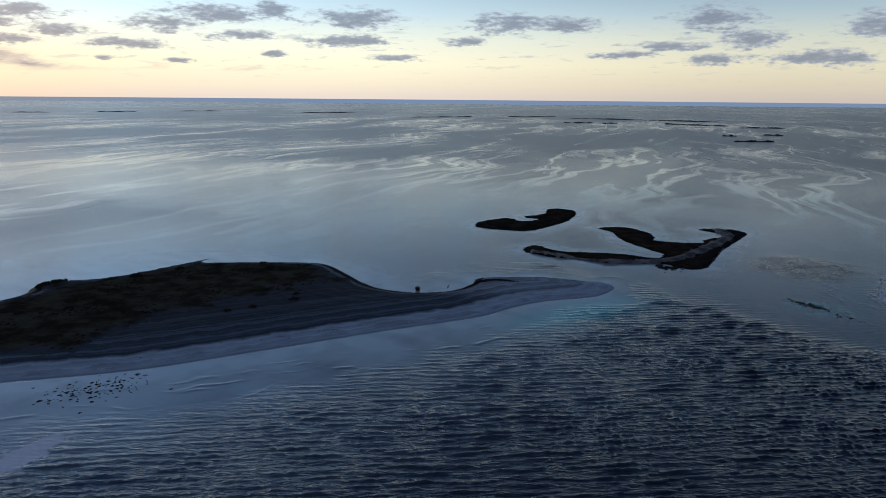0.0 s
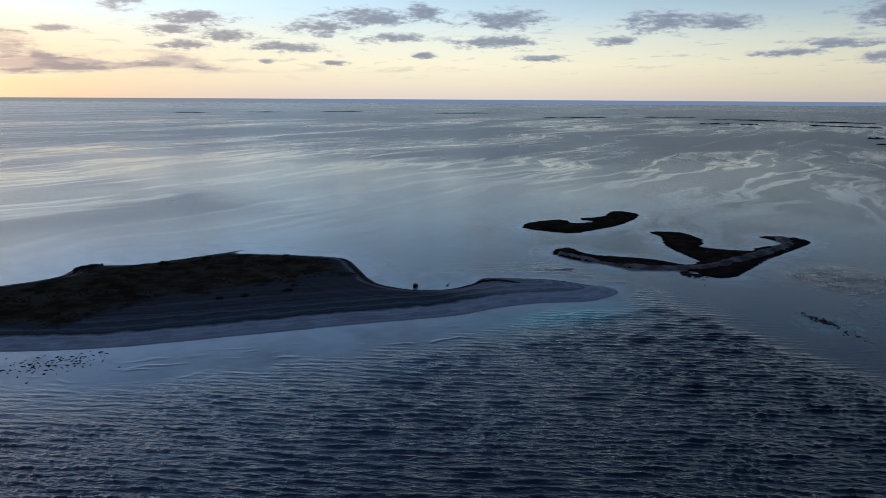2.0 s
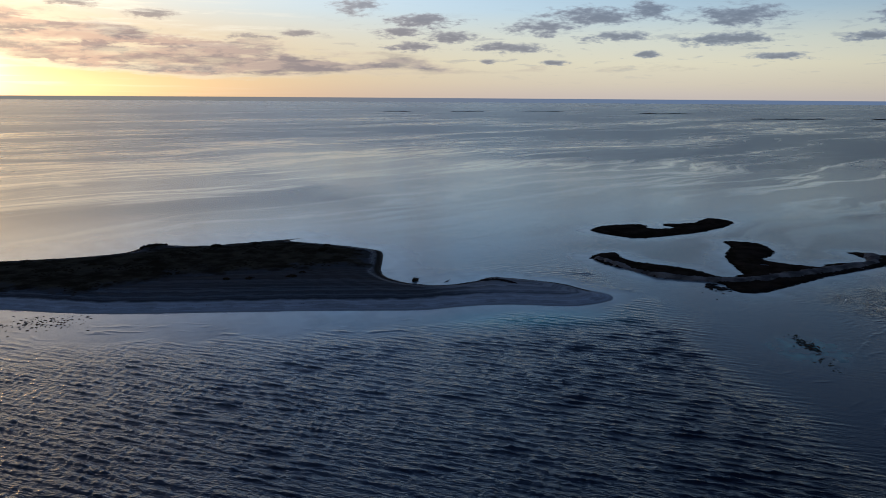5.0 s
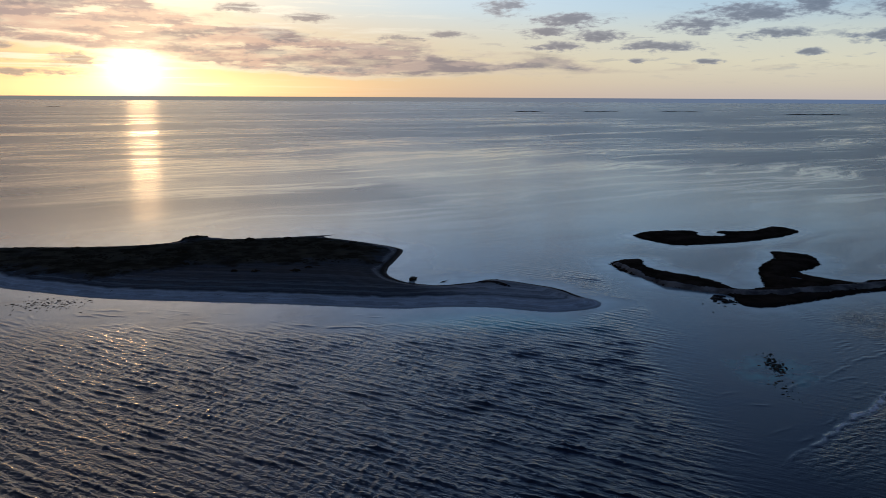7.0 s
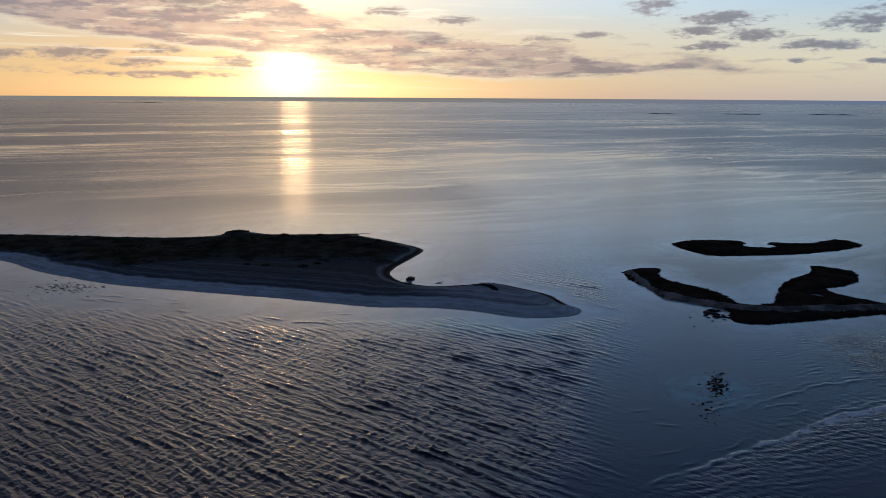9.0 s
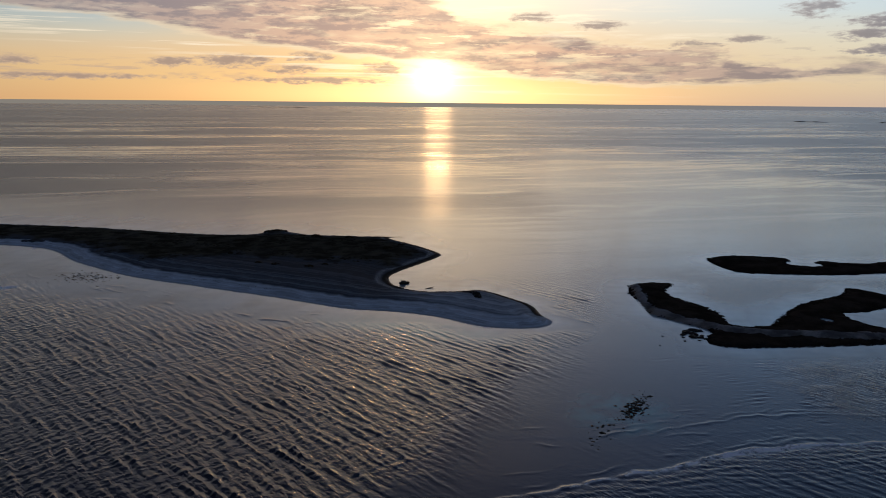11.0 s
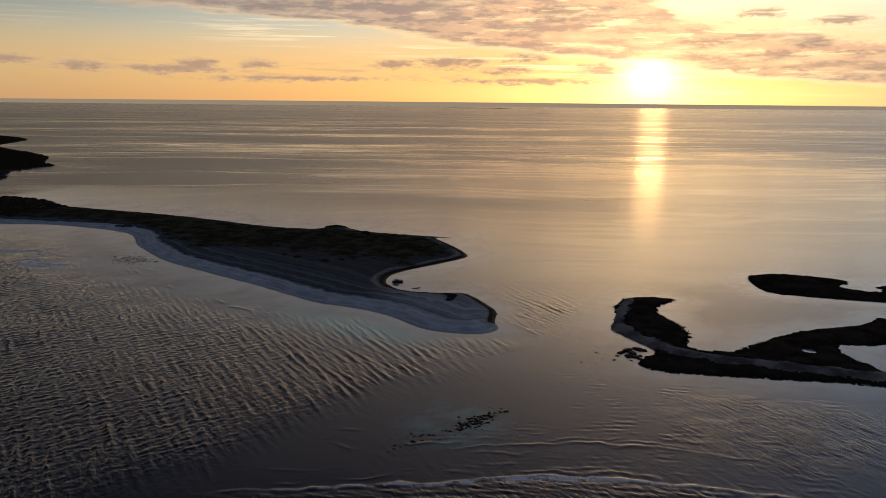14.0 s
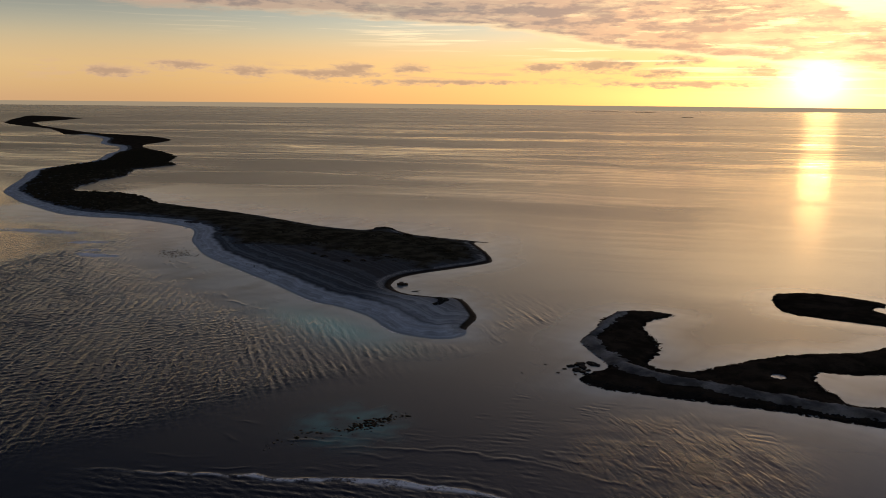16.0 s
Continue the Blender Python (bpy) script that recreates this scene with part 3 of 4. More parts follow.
def build_sea():
    xs, ys = graded(-110, 76, .23, (-13000, 13000)), graded(-94, 24, .23, (-13000, 13000))
    gx, gy = np.meshgrid(xs, ys)
    q = np.column_stack([gx.ravel(), gy.ravel()])
    close = (np.abs(q[:, 0] + 30) < 190) & (np.abs(q[:, 1]) < 150)
    d = np.full(len(q), -400.0)
    d[close] = depth_in(q[close], POLYS)
    out = np.maximum(-d, 0)
    # open, wind-ruffled water south-west of the spit; sheltered water east of it
    edge = q[:, 0] - (13 + .46 * (q[:, 1] + 40)) + 2.5 * lumps(q, 30, .3)
    sw = 1 / (1 + np.exp(np.clip(edge / 2.2, -40, 40)))
    south = 1 / (1 + np.exp(np.clip((q[:, 1] - 30 + .35 * (q[:, 0] + 80)) / 6, -40, 40)))
    chop = sw * south * np.clip((out - 3 - 13 * np.clip(-q[:, 0] / 60, 0, 1) - 4 * lumps(q, 26, 4.2)) / np.where(q[:, 0] > -12, 7, 13), 0, 1)
    lee = .22 * np.exp(-((q[:, 0] - 64) / 12) ** 4 - ((q[:, 1] + 56) / 9) ** 4) * np.clip(.75 + .6 * lumps(q, 14, 6.1), 0, 1.3)
    chop = np.maximum(chop, .25 * np.exp(-((q[:, 0] - 48) / 26) ** 2 - ((q[:, 1] + 82) / 9) ** 2) + lee)
    chop *= np.clip(.95 + .15 * lumps(q, 45, .7), .4, 1.2) * np.clip(.5 + out / 50, 0, 1)
    chop *= 1 - .5 * np.exp(-((q[:, 0] - 2) / 15) ** 2 - ((q[:, 1] + 40) / 15) ** 2)
    fade = np.clip(1 - (np.maximum(np.abs(q[:, 0] + 17) - 94, np.abs(q[:, 1] + 35) - 60)) / 8, 0, 1)
    z = np.zeros(len(q))
    rng = np.random.RandomState(3)
    group = lumps(q, 30, 9.2)
    first, cross = np.clip(.9 + .2 * group, .7, 1.05), np.clip(.8 - .5 * group, .3, 1.1)
    west = np.clip((-q[:, 0] - .6 * q[:, 1] - 15) / 45, 0, 1)
    for k in range(52):
        lam = min(max(rng.lognormal(.20, .38), .66), 2.7)
        second = k % 3 == 0
        th = radians(-28 if second else 38) + rng.normal(0, .32 if second else .14)
        amp = lam * .0124 * ((.03 + .48 * west) * cross if second else (1.1 - .3 * west) * first)
        if k < 3:
            lam, th, amp = 3.4 + .7 * k, radians(38 + 9 * (k - 1)), .010
        w = 6.2832 / lam
        ph = (q[:, 0] * np.cos(th) + q[:, 1] * np.sin(th)) * w + rng.uniform(0, 6.28) + .9 * lumps(q, 32, k + .5, 2)
        z += amp * np.sin(ph)
    z = .1 * (np.exp(np.clip(z * 4.5, -3, 2)) - 1) / .45
    z *= np.clip(.95 + .2 * lumps(q, 13, 9.7), .6, 1.2)
    z *= chop * fade * (1 - .93 * np.clip(lee * 1.2, 0, 1))
    # low breakers that run in over the shoal, the outer one with a thread of foam
    front = np.interp(q[:, 0], [-6, 6, 13, 20, 28, 36, 48, 58, 70], [-91, -86.5, -84, -81.3, -77.8, -75.2, -74, -74.2, -76]) + .5 * lumps(q, 9, 2.2)
    second = np.interp(q[:, 0], [12, 25, 35, 45, 53, 60, 70], [-76, -70, -66.6, -65, -65.1, -67, -71]) + .5 * lumps(q, 10, 3.3)
    bx, b2 = q[:, 1] - front, q[:, 1] - second
    on = np.clip((q[:, 0] + 3) / 8, 0, 1) * np.clip((68 - q[:, 0]) / 8, 0, 1)
    z += .10 * np.exp(-(bx / np.where(bx > 0, .22, .6)) ** 2) * on * np.clip(.8 + .5 * lumps(q, 6, .9), .2, 2) * fade
    z += .05 * np.exp(-(b2 / np.where(b2 > 0, .2, .45)) ** 2) * np.clip((q[:, 0] - 20) / 8, 0, 1) * on * np.clip(.7 + .6 * lumps(q, 8, 1.9), 0, 2) * fade
    for gap, amp, seed in ((1.0, .04, 5.1), (2.1, .035, 5.6), (3.3, .035, 6.4), (4.9, .025, 7.2), (-1.4, .03, 7.9)):
        for line in (bx, b2):
            z += amp * np.exp(-((line - gap - 1.0 * lumps(q, 22, seed)) / .24) ** 2) * on * np.clip(.05 + 1.3 * lumps(q, 12, seed + .4), 0, 1.3) * fade
    # broken, streaky water seaward of the outer front; patches of fine ripple in the lee
    rushed = np.clip(-bx / 1.5, 0, 1) * np.clip(1 + bx / 14, 0, 1) * on
    lee_zone = np.clip((q[:, 0] - 26) / 8, 0, 1) * np.clip((76 - q[:, 0]) / 8, 0, 1) * np.clip((q[:, 1] + 74) / 5, 0, 1) * np.clip((-40 - q[:, 1]) / 4, 0, 1)
    for k in range(12):
        lam, th = rng.uniform(.7, 1.5), radians(rng.uniform(55, 125))
        ph = (q[:, 0] * math.cos(th) + q[:, 1] * math.sin(th)) * 6.2832 / lam + rng.uniform(0, 6.28) + 1.4 * lumps(q, 14, k + 20.5, 2)
        z += np.sin(ph) * lam * fade * (.007 * rushed + .0028 * lee_zone * np.clip(1.6 * lumps(q, 11, 11.3) - .1, 0, 1))
    chop = np.maximum(chop, .6 * rushed)
    # swash fronts bent round the beach
    for gap, amp, seed in ((7.5, .06, 1.2), (9.5, .065, 2.6), (11.0, .07, 3.8), (13.5, .085, 4.9), (15.0, .07, 6.3)):
        ring = out - gap - 2.6 * lumps(q, 34, seed)
        z += amp * np.exp(-(ring / .25) ** 2) * np.clip(-.25 + 1.6 * lumps(q, 20, seed + .3), 0, 1) * (q[:, 0] < -20) * (q[:, 1] < 30) * fade
    back = bx + .12 + .15 * lumps(q, 4, 2.4)
    foam = np.exp(-(back / np.where(back > 0, .22, .22 + .5 * np.clip((q[:, 0] - 16) / 16, 0, 1) * np.clip((44 - q[:, 0]) / 10, 0, 1))) ** 2) * on * np.clip((q[:, 0] - 4) / 16, .1, 1.5) * np.clip((56 - q[:, 0]) / 14, .25, 1)
    foam = np.clip(foam * 1.5, 0, 1)
    # foam left by waves that broke on the western flats
    for fx, fy, fw, fh, turn in ((-101, 1.5, 6.5, 2.0, .15), (-148, 21, 13, 2.6, .2), (-119, 14, 6, 1.6, .6), (-108, 5.5, 2.5, 1.2, .5)):
        u, v = q[:, 0] - fx, q[:, 1] - fy
        u, v = u * math.cos(turn) + v * math.sin(turn), v * math.cos(turn) - u * math.sin(turn) + 1.2 * lumps(q, 9, fw)
        foam = np.maximum(foam, 2.2 * np.exp(-((u / fw) ** 2 + (v / fh) ** 2) ** 2))
    # a broken lip of swash along the open beach
    lip = np.exp(-((out - .3) / .3) ** 2) * np.clip(1.5 * lumps(q, 16, 3.7) + .1, 0, 1) * (d < 0) * (q[:, 0] < 12) * (q[:, 1] < 40 - .2 * q[:, 0]) * (q[:, 1] < -12 - .75 * q[:, 0])
    foam = np.maximum(foam, .7 * lip)
    shallow = 1.3 * np.exp(-out / (4 + 19 * np.clip((12 - q[:, 0]) / 60, 0, 1))) * (.8 + .3 * lumps(q, 18, .2))
    teal = .8 * np.exp(-(((q[:, 0] + 8) / 15) ** 2 + ((q[:, 1] + 27.5 + .3 * (q[:, 0] + 8)) / 6) ** 2)) * np.clip(1.5 + .5 * lumps(q, 9, 1.4), .2, 1.2)
    teal = np.maximum(teal, .32 * np.exp(-(((q[:, 0] - 20) / 7) ** 2 + ((q[:, 1] + 65) / 7) ** 2) ** 2) * np.clip(.7 + .7 * lumps(q, 7, 1.8), 0, 1.2))
    shallow = np.maximum(shallow, .85 * np.exp(-(((q[:, 0] + 84) / 26) ** 2 + ((q[:, 1] - 6) / 14) ** 2)))
    shallow = np.maximum(shallow, .9 * np.exp(-(((q[:, 0] + 143) / 20) ** 2 + ((q[:, 1] - 20) / 5) ** 2)))
    offing = np.clip((out - 4) / 80, 0, 1) ** .7 * (1 - .9 * np.clip(chop * 2, 0, 1))
    # a light air ruffles the bays of the islets
    bays = np.clip((q[:, 0] - 36) / 14, 0, 1) * np.clip((q[:, 1] + 33) / 8, 0, 1) * np.clip((140 - q[:, 0]) / 20, 0, 1) * np.clip((60 - q[:, 1]) / 20, 0, 1)
    offing = np.maximum(offing, .85 * bays * np.clip((out - 2.5 - 1.5 * lumps(q, 12, 4.4)) / 5, 0, 1))
    # a cat's-paw of wind below the marsh islets
    paw = np.exp(-(((q[:, 0] - 60) / 14) ** 2 + ((q[:, 1] + 57 + 3 * lumps(q, 18, 7.4)) / 14) ** 2) ** 2) * np.clip(.8 + .5 * lumps(q, 9, 2.9), .2, 1.2) * np.clip((out - 1) / 5, 0, 1)
    # a smoother lane north of the islets
    lane = np.clip((q[:, 0] - 22 - .05 * q[:, 1] + 8 * lumps(q, 70, 8.3)) / 26, 0, 1) * np.clip((260 - q[:, 0]) / 120, 0, 1) * np.clip((520 - q[:, 1]) / 250, 0, 1)
    offing *= 1 - .5 * lane * lane * (3 - 2 * lane) * np.clip((q[:, 1] - 30) / 25, 0, 1)
    keep = np.ones(len(q), bool)
    me = grid_mesh("sea", q, z, keep, len(xs), len(ys), (("chop", chop), ("shallow", np.clip(shallow, 0, 1)), ("teal", np.clip(teal, 0, 1)), ("foam", np.clip(foam, 0, 2)), ("offing", offing), ("ruffle", paw)))
    me.materials.append(M_SEA)
    ob = new("water", me)
    tagged(ob, "dark blue sea, ruffled offshore and glassy beside the islands", "sea", kind="structure")


build_sea()

# ---------------------------------------------------------------- islands


def part(name, me, mat, parent, label="", kind=""):
    if isinstance(me, bmesh.types.BMesh):
        bm, me = me, bpy.data.meshes.new(name)
        bm.to_mesh(me)
        bm.free()
    me.materials.append(mat)
    ob = new(name, me)
    ob.parent = parent
    return tagged(ob, label, kind=kind)


def base_height(d, q, top, reach, rough):
    z = np.where(d > 0, top * (1 - np.exp(-np.maximum(d, 0) / reach)), np.maximum(d * .22, -.8))
    return z + np.clip(d, 0, 1) * rough * lumps(q, 7, .4)


def clumps(name, spots, mat, parent, lo, hi, squash, seed, label, kind="stuff"):
    """Many small uneven tufts or stones, joined: low rough domes of about twenty triangles."""
    rng = np.random.RandomState(seed)
    ring, rows = 6, 3
    vs, fs, n0 = [], [], 0
    for (x, y, z) in spots:
        r = rng.uniform(lo, hi)
        h = r * squash * rng.uniform(.7, 1.4)
        a0 = rng.uniform(0, 6.28)
        st = rng.uniform(.8, 1.5)
        for j in range(rows):
            e = j / rows * 1.45
            for i in range(ring):
                a = a0 + 6.283 * i / ring
                rr = r * math.cos(e) * rng.uniform(.7, 1.25)
                vs.append((x + rr * st * math.cos(a), y + rr * math.sin(a), z - .08 + h * math.sin(e) * rng.uniform(.75, 1.25)))
        vs.append((x + rng.uniform(-.2, .2) * r, y + rng.uniform(-.2, .2) * r, z + h))
        for j in range(rows - 1):
            for i in range(ring):
                k = (i + 1) % ring
                fs.append((n0 + j * ring + i, n0 + j * ring + k, n0 + (j + 1) * ring + k, n0 + (j + 1) * ring + i))
        for i in range(ring):
            fs.append((n0 + (rows - 1) * ring + i, n0 + (rows - 1) * ring + (i + 1) % ring, n0 + rows * ring))
        n0 += rows * ring + 1
    me = bpy.data.meshes.new(name)
    me.from_pydata(vs, [], fs)
    me.update()
    if parent is None:
        me.materials.append(mat)
        return tagged(new(name, me), label, kind=kind)
    return part(name, me, mat, parent, label, kind)


def scatter(box, n, polys, dmin, dmax, hfun, seed, extra=None):
    rng = np.random.RandomState(seed)
    q = np.column_stack([rng.uniform(box[0], box[1], n), rng.uniform(box[2], box[3], n)])
    d = depth_in(q, polys)
    ok = (d > dmin) & (d < dmax)
    if extra is not None:
        ok &= extra(q, d)
    q, d = q[ok], d[ok]
    return np.column_stack([q, hfun(q, d)])


def build_headland():
    polys = [curve(HEADLAND), curve(CHAIN, 2)]
    heath = curve(HEATH, 3)
    isle = new("island")
    tagged(isle, "long low island of brown heath with a pale shell-sand spit", "island")

    def height(q, d):
        z = base_height(d, q, 1.0, 5.0, .06)
        z += .05 * np.sin(d * 1.9 + 2 * lumps(q, 25, .6)) * np.clip(d / 3, 0, 1)
        z += .5 * np.exp(-(((q[:, 0] + 52) / 7) ** 2 + ((q[:, 1] - 73) / 2.5) ** 2))
        return z

    def heath_at(q, d):
        return np.minimum(np.where(inside(q, heath), 1, -1) * line_distance(q, heath), d - 1.2 - 2.2 * np.clip((q[:, 0] + 30) / 15, 0, 1) * np.clip((q[:, 1] - 20) / 10, 0, 1) - 2.4 * np.exp(-((q[:, 0] + 66) / 13) ** 2) * np.clip((q[:, 1] - 60) / 5, 0, 1)) + 2.6 * lumps(q, 12, .8, 5) + 1.2 * lumps(q, 3.1, 2.8, 2)

    q, nx, ny = lattice(-300, 24, -34, 240, .65)
    d = depth_in(q, polys)
    z = height(q, d)
    south, cove = line_distance(q, curve(HEADLAND[:17] + CHAIN[1:10], 4, False), False), line_distance(q, curve(HEADLAND[22:], 4, False), False)
    me = grid_mesh("beach", q, z, d > -2.5, nx, ny, (("inland", d), ("south", south), ("cove", cove)))
    part("beach", me, M_SAND, isle, "pale grey shell sand with curving swash lines")
    v = heath_at(q, d)
    zt = z + np.clip(v, -.5, 1.5) * .09 + .06 * lumps(q, 2.4, .9) * np.clip(v, 0, 1)
    me = grid_mesh("heath", q, zt, v > -.1, nx, ny, (("inland", v + 5),))
    part("heath", me, M_HEATH, isle, "dark brown low heath turf")
    # the long chain of land behind
    q2, nx, ny = lattice(-1660, -296, 40, 1196, 4.0)
    d2 = depth_in(q2, polys)
    me = grid_mesh("far_ground", q2, base_height(d2, q2, 1.1, 9, .1), d2 > -5, nx, ny, (("inland", d2 * .5),))
    part("marsh", me, M_MARSH, isle, "dark marshy ground of the far chain")
    hz = lambda q, d: height(q, d) + .2
    spots = scatter((-200, 0, 18, 112), 14000, polys, 2.2, 99, hz, 4, lambda q, d: (heath_at(q, d) > 1.5) & (lumps(q, 14, 2.0) > .22))
    clumps("scrub", spots, M_SCRUB, isle, .14, .42, .3, 5, "low dark heath bushes")
    # bushes on the knoll
    kn = scatter((-60, -46, 70, 78), 500, polys, .4, 5, height, 8, lambda q, d: ((q[:, 0] + 53) / 4) ** 2 + ((q[:, 1] - 74.3) / 2) ** 2 < 1)
    clumps("thicket", kn, M_SCRUB, isle, .25, .6, .8, 9, "taller thicket on the knoll")
    # dark peaty rim round the cove and the head
    rim = scatter((-24, 18, -14, 75), 14000, polys, -.1, 1.0, lambda q, d: np.maximum(d, 0) * .15, 11, lambda q, d: (q[:, 1] > -1 - .0 * q[:, 0]) | ((q[:, 0] > 9.5) & (q[:, 1] > -19)))
    clumps("peat_rim", rim, M_ROCK, isle, .08, .24, .5, 12, "dark weedy bank at the cove's edge")
    scar = curve([(-4, .6), (0, .4), (3, -.6), (4.6, -3.2), (4.9, -6.6)], 6, False)
    bank = scatter((-6, 8, -9, 2), 7000, polys, .2, 9, height, 13, lambda q, d: line_distance(q, scar, False) < .35 + .8 * (np.abs(q[:, 0] - 3.2) < 1.8))
    clumps("peat_scar", bank, M_ROCK, isle, .12, .32, .35, 19, "dark peat bared on the spit's head")
    wrack = scatter((-78, -38, -4, 20), 7000, polys, 3.2, 4.1, height, 17, lambda q, d: (q[:, 1] < 22) & (lumps(q, 11, 1.1) > -.1))
    clumps("wrack_line", wrack, M_WEED, isle, .06, .2, .3, 18, "dark line of stranded seaweed")
    shore = curve(CHAIN[1:19], 3, False)
    off = line_distance(q2, shore, False)
    me = grid_mesh("far_beach", q2, base_height(d2, q2, 1.1, 9, .1) + .12 * np.clip(1 - off / 9, -.2, 1), (off < 7 + 2.5 * lumps(q2, 30, 5.2)) & (d2 > -5), nx, ny, (("inland", d2), ("south", off), ("cove", d2 * 0 + 40)))
    part("beach", me, M_SAND, isle, "narrow pale beach along the far chain")
    far = scatter((-420, -165, 45, 330), 30000, polys, 1, 99, lambda q, d: .95 * (1 - np.exp(-d / 7)), 14, lambda q, d: line_distance(q, shore, False) > 8 + 2 * lumps(q, 14, 6.6))
    clumps("far_scrub", far, M_SCRUB, isle, .5, 1.3, .6, 15, "dark scrub on the far chain")


def build_islet(name, outlines, box, label, seed, ridge=None, scrub=7000):
    polys = [curve(o) for o in outlines]
    isle = new(name)
    tagged(isle, label, "islet", "low islets")
    q, nx, ny = lattice(*box, .36)
    jag = .5 * lumps(q, 2.6, seed + .1) + .5 * lumps(q, 6, seed + .3)
    d = depth_in(q, polys) + jag
    z = base_height(d, q, .55, 1.6, .12)
    if ridge is not None:
        # a small pool in the marsh
        z -= .9 * np.exp(-(((q[:, 0] - 70) / 1.3) ** 2 + ((q[:, 1] + 19.8) / 1.6) ** 2) ** 2)
    me = grid_mesh("marsh", q, z, d > -2, nx, ny, (("inland", d),))
    part("marsh", me, M_MARSH, isle, "flat dark salt-marsh turf")
    top = lambda q, d: .5 * (1 - np.exp(-np.maximum(d, 0) / 1.6))
    clear = None
    if ridge is not None:
        rl = curve(ridge, 4, False)
        r = line_distance(q, rl, False)
        wide = 1.7 - .8 * np.clip((q[:, 1] + 22) / 14, 0, 1) + .55 * lumps(q, 7, .2, 3) + .5 * lumps(q, 1.6, .5, 2)
        rise = np.clip(1 - (r / wide) ** 2, -.4, 1)
        zr = z + .45 * rise
        me = grid_mesh("shingle_ridge", q, zr, rise > -.1, nx, ny, (("inland", r * 0 + 5),))
        part("shingle_ridge", me, M_SHINGLE, isle, "pale ridge of shingle and broken shell")
        clear = lambda q, d: (line_distance(q, rl, False) > 2.0) & (((q[:, 0] - 70) / 2) ** 2 + ((q[:, 1] + 19.8) / 2.4) ** 2 > 1) & ~((q[:, 1] < -31) & (q[:, 0] > 44))
        rocks = scatter((40, 110, -40, -26), 15000, polys, -.5, 4.5, lambda q, d: np.clip(d, 0, 1) * .25, seed + 31, lambda q, d: (q[:, 1] < -31.5 - .0 * q[:, 0]) & (line_distance(q, rl, False) > 1.6))
        clumps("rock", rocks, M_ROCK, isle, .10, .30, .5, seed + 32, "black weed-covered shore stones")
    spots = scatter((box[0], box[1], box[2], box[3]), scrub * 3, polys, -.2, 99, top, seed + 3, clear)[:scrub]
    clumps("scrub", spots, M_SCRUB, isle, .08, .22, .32, seed + 4, "ragged dark marsh shrubs")


build_headland()
build_islet("islet", [ISLET_WEST, ISLET_EAST], (33, 113, -41, 14), "dark marsh islet with a pale shingle ridge", 40, RIDGE, 14000)
build_islet("islet", [ISLET_FAR], (62, 124, 17, 46), "dark crescent marsh islet with an open bay", 60, None, 9000)


def shrub(x, y, r, seed):
    """A low wind-cut bush: a ragged heap of small leafy tufts on a short stem."""
    rg = np.random.RandomState(seed)
    root = new("shrub")
    tagged(root, "low dark wind-cut shrub on the sandy heath", "shrub", "shrubs on the island")
    bm = bmesh.new()
    for k in range(26):
        a, d = rg.uniform(0, 6.28), r * math.sqrt(rg.uniform(0, 1))
        s = r * rg.uniform(.22, .4)
        m = pose(d * 1.4 * math.cos(a), d * math.sin(a), r * .42 * (1 - (d / r) ** 2) + s * .3, rg.uniform(0, 60), rg.uniform(0, 60), rg.uniform(0, 360)) @ Matrix.Diagonal((s, s * .8, s * .55, 1))
        g = bmesh.ops.create_icosphere(bm, subdivisions=1, radius=1, matrix=m)
        for v in g["verts"]:
            v.co += Vector((rg.uniform(-.2, .2), rg.uniform(-.2, .2), rg.uniform(-.15, .15))) * s
    part("crown", bm, M_SCRUB, root, "ragged dark crown")
    bm = bmesh.new()
    bmesh.ops.create_cone(bm, cap_ends=True, segments=7, radius1=r * .12, radius2=r * .06, depth=r * .8, matrix=pose(0, 0, r * .1, 8, 5, 0))
    part("stem", bm, M_WOOD, root, "short woody stem")
    root.location = (x, y, .92)


for k, (x, y, r) in enumerate(((-34.5, 21.5, .8), (-43, 24, .7), (-57, 36.5, .6), (-39, 64, 1.0), (-29, 62, .9), (-17, 45.5, 1.0), (-13.5, 51, .7),
                               (-60, 55, .7), (-57, 51, .8), (-63, 51, .7), (-50, 57, .6), (-47.5, 26, .6), (-31, 24, .6), (-70, 55, .7))):
    shrub(x, y, r, 400 + k)

# ---------------------------------------------------------------- distant islets


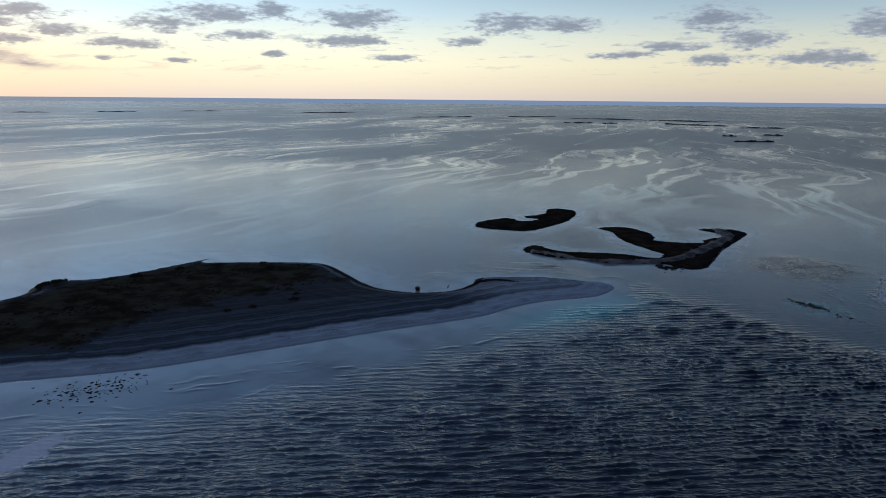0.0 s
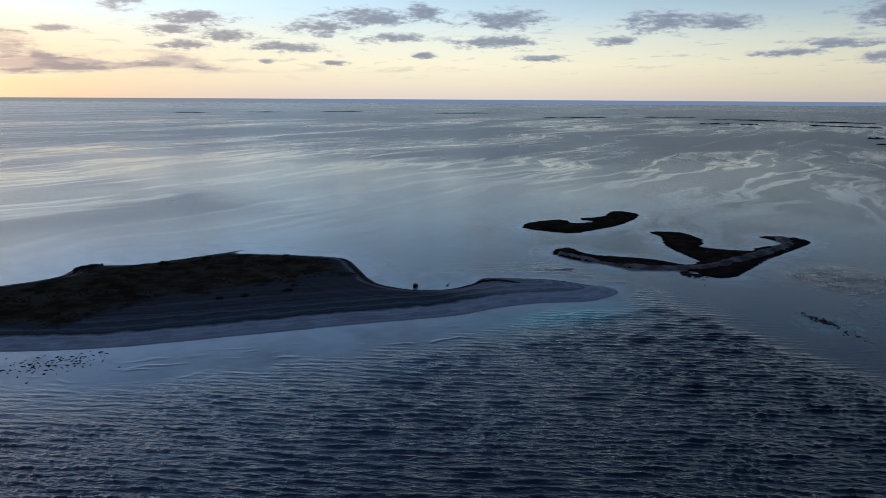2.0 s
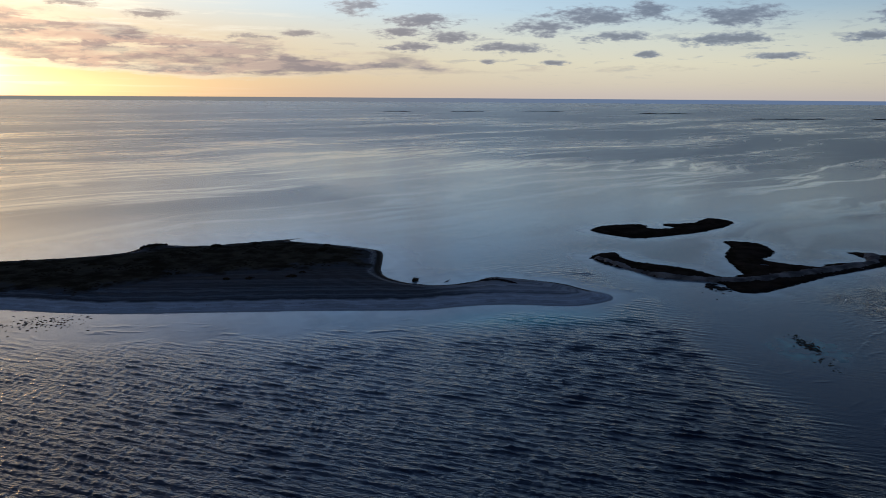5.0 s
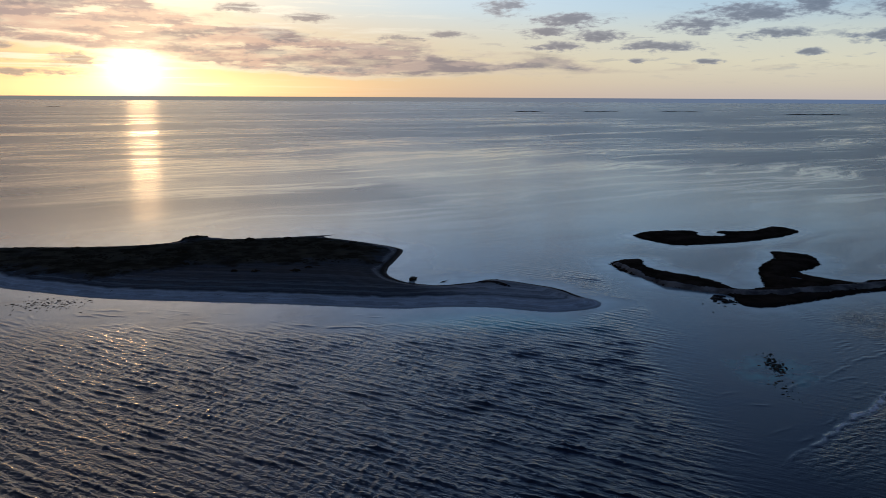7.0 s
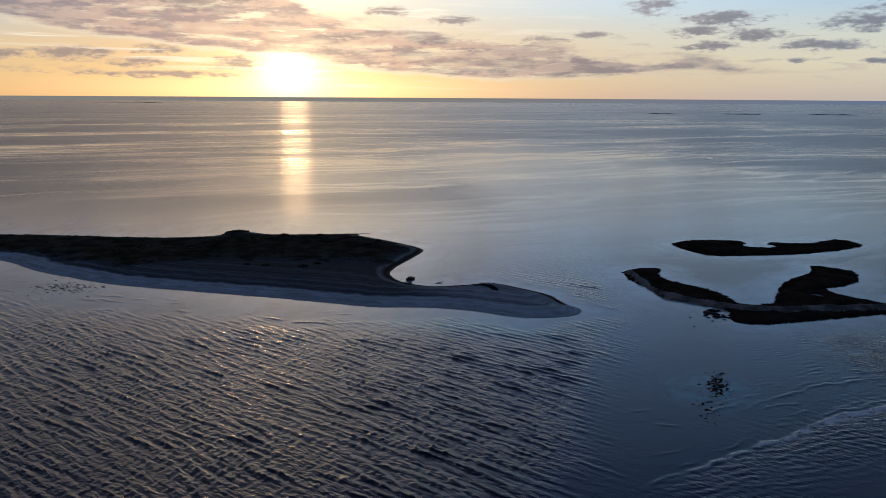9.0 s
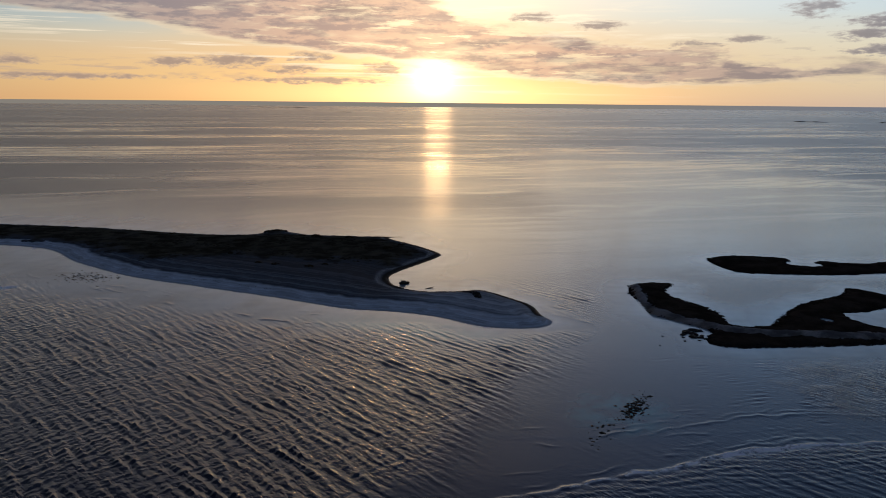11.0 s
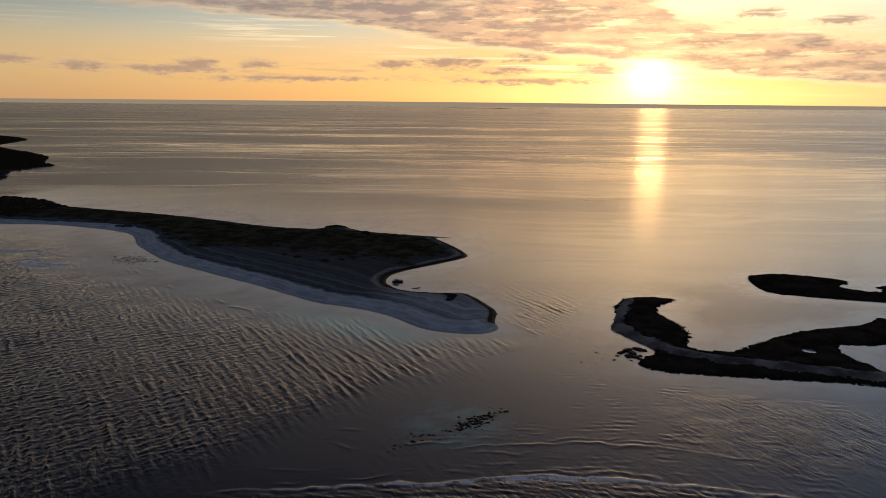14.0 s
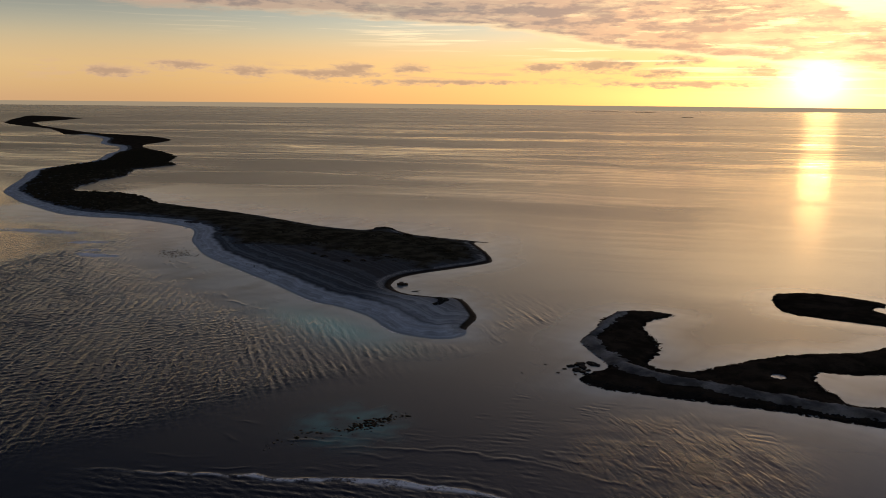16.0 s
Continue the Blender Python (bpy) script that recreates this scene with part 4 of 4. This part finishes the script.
def far_islet(a, b, width, seed):
    """A low scrubby strip of land between two ends."""
    rng = np.random.RandomState(seed)
    a, b = np.array(a, float), np.array(b, float)
    mid, half = (a + b) / 2, (b - a) / 2
    length = np.hypot(*half)
    u = half / length
    v = np.array([-u[1], u[0]])
    n, rows = 40, 5
    bm = bmesh.new()
    ph = rng.uniform(0, 6.28, 6)
    lines = []
    for j in range(rows):
        s = j / (rows - 1) * 2 - 1
        row = []
        for i in range(n + 1):
            t = i / n * 2 - 1
            w = width * math.sqrt(max(1 - abs(t) ** 2.2, 0)) * (.75 + .25 * math.sin(4 * t + ph[0]) + .15 * math.sin(9 * t + ph[1])) + .5
            off = width * .4 * math.sin(2.3 * t + ph[2])
            c = mid + u * t * length + v * (s * w + off)
            top = (1 - s * s) * (1.1 + .5 * math.sin(7 * t + ph[3]) + rng.uniform(-.4, .7)) * min(1, (1 - abs(t)) * 8)
            row.append(bm.verts.new((c[0] - mid[0], c[1] - mid[1], top - .15)))
        lines.append(row)
    for r0, r1 in zip(lines, lines[1:]):
        for i in range(n):
            bm.faces.new((r0[i], r0[i + 1], r1[i + 1], r1[i]))
    me = bpy.data.meshes.new("far_islet")
    bm.to_mesh(me)
    bm.free()
    me.materials.append(M_SCRUB)
    ob = new("far_islet", me)
    ob.location = (mid[0], mid[1], 0)
    tagged(ob, "thin dark scrubby islet far out on the water", "islet", "distant islets")


for k, (a, b, wd) in enumerate((
        ((830, 1667), (895, 1627), 22), ((1012, 1632), (1090, 1585), 22), ((1216, 1596), (1318, 1537), 22), ((1325, 1277), (1453, 1195), 26),
        ((1189, 840), (1339, 781), 14), ((1410, 736), (1508, 660), 10), ((1376, 580), (1355, 258), 9), ((1087, 459), (1125, 424), 8),
        ((1109, 400), (1130, 381), 7), ((1160, 315), (1131, 202), 7), ((1066, 172), (1094, 114), 7), ((831, 97), (835, 73), 7),
        ((782, 130), (779, 114), 5), ((663, 92), (681, 56), 6), ((-997, 3950), (-628, 3837), 40), ((-316, 2482), (-276, 2489), 25))):
    far_islet(a, b, wd * .55, 100 + k)

# ---------------------------------------------------------------- weed, stones, wreck


def weed_bed(spots, seed, label, big):
    clumps("seaweed_bed", spots, M_WEED, None, .1, big, .25, seed, label)["category"] = "seaweed"


rng = np.random.RandomState(21)
bed = []
for k in range(75):
    t = rng.uniform(0, 1)
    bed.append((13.5 + 12 * t + rng.normal(0, .9), -75 + 17 * t + rng.normal(0, 1.2), .02))
for k in range(170):
    t = rng.normal(.5, .28)
    bed.append((20.5 + 4 * t + rng.normal(0, .55), -66.5 + 6.5 * t + rng.normal(0, .9), .02))
weed_bed(bed, 22, "scattered dark seaweed awash over the shoal", .40)
bed = []
for k in range(210):
    t = rng.normal(0, 3.0)
    bed.append((-84 + t + rng.normal(0, 1.8), 13 - .4 * t + rng.normal(0, 2.4), .02))
weed_bed(bed, 23, "loose dark seaweed floating off the beach", .38)


def stone(x, y, r, seed):
    """A flat weedy stone that stands just out of the water."""
    rg = np.random.RandomState(seed)
    bm = bmesh.new()
    bmesh.ops.create_icosphere(bm, subdivisions=2, radius=1)
    s = (r * rg.uniform(.9, 1.5), r * rg.uniform(.6, 1.0), r * .32)
    for v in bm.verts:
        k = 1 + .28 * math.sin(v.co.x * 3 + seed) * math.cos(v.co.y * 4 + seed * 2) + rg.uniform(-.1, .1)
        v.co = Vector((v.co.x * s[0] * k, v.co.y * s[1] * k, v.co.z * s[2] * k))
    me = bpy.data.meshes.new("stone")
    bm.to_mesh(me)
    bm.free()
    me.materials.append(M_ROCK)
    ob = new("stone", me)
    ob.matrix_world = pose(x, y, r * .06, 0, 0, rg.uniform(0, 180))
    tagged(ob, "black weed-covered stone awash beside the islet", "stone", "stones off the islet")


for k, (x, y, r) in enumerate(((39.5, -29.5, .7), (40.6, -28.0, .9), (42.2, -26.9, .8), (41.4, -29.2, .8), (40.8, -30.9, .8), (42.0, -31.3, .6),
                               (43.2, -27.2, .6), (42.6, -30.3, .5), (39.0, -31.2, .3), (38.6, -33.4, .25), (41.2, -33.0, .25), (35.6, -30.5, .22), (33.5, -36.0, .2))):
    stone(x, y, r, 300 + k)


def boat_wreck():
    """A small rotten hull, heeled in the shallows of the cove."""
    root = new("boat_wreck")
    tagged(root, "small dark derelict wooden boat aground in the cove", "boat")
    n, m = 14, 7
    bm = bmesh.new()
    rows = []
    for i in range(n + 1):
        t = i / n * 2 - 1
        half = .52 * (1 - abs(t) ** 2.6) ** .8 if t > 0 else .52 * (1 - .45 * abs(t) ** 3)
        half = max(half, .02)
        row = []
        for j in range(m + 1):
            a = (j / m - .5) * math.pi
            sheer = .42 + .16 * t * t
            row.append(bm.verts.new((t * 1.25, half * math.sin(a), -.18 + (1 - math.cos(a)) * (sheer + .18) * .98)))
        rows.append(row)
    for r0, r1 in zip(rows, rows[1:]):
        for j in range(m):
            bm.faces.new((r0[j], r1[j], r1[j + 1], r0[j + 1]))
    bm.faces.new(rows[0])
    bmesh.ops.solidify(bm, geom=bm.faces[:], thickness=.05)
    part("hull", bm, M_WOOD, root, "broken planked hull")

    def box(name, size, at, turn=(0, 0, 0), label=""):
        bb = bmesh.new()
        bmesh.ops.create_cube(bb, size=1, matrix=pose(*at, *turn) @ Matrix.Diagonal((*size, 1)))
        bmesh.ops.bevel(bb, geom=bb.edges[:], offset=min(size) * .15, segments=1, affect="EDGES")
        part(name, bb, M_WOOD, root, label)

    box("cabin", (.8, .7, .5), (-.35, 0, .62), (4, 0, 0), "small sagging cabin")
    box("roof", (.95, .82, .06), (-.35, -.01, .90), (4, 3, 0))
    box("thwart", (.22, .9, .05), (.45, 0, .36))
    box("mast", (.07, .07, 1.0), (.15, .05, .75), (8, 14, 0), "leaning stub of a mast")
    box("rib", (.06, .05, .5), (.85, .3, .6), (-18, 8, 0))
    box("rib", (.06, .05, .45), (.95, -.25, .58), (16, -6, 0))
    root.matrix_world = pose(-11.1, 8.2, .02, 6, 2, 35) @ Matrix.Diagonal((1, 1, .72, 1))


boat_wreck()


def driftwood():
    bm = bmesh.new()
    path = [(-.9, 0, .02, .05), (-.3, .06, .07, .10), (.35, .02, .10, .11), (.8, -.06, .16, .07), (1.15, -.12, .34, .025)]
    rings = []
    for x, y, z, r in path:
        rings.append([bm.verts.new((x, y + r * math.cos(a), z + r * math.sin(a))) for a in [k * math.pi / 4 for k in range(8)]])
    for r0, r1 in zip(rings, rings[1:]):
        for k in range(8):
            bm.faces.new((r0[k], r0[(k + 1) % 8], r1[(k + 1) % 8], r1[k]))
    bm.faces.new(rings[0])
    bm.faces.new(rings[-1])
    me = bpy.data.meshes.new("driftwood")
    bm.to_mesh(me)
    bm.free()
    me.materials.append(M_WOOD)
    ob = new("driftwood", me)
    ob.matrix_world = pose(-5.6, 4.0, 0, 0, 0, 25)
    tagged(ob, "bleached dark driftwood trunk lying in shallow water", "driftwood")


driftwood()
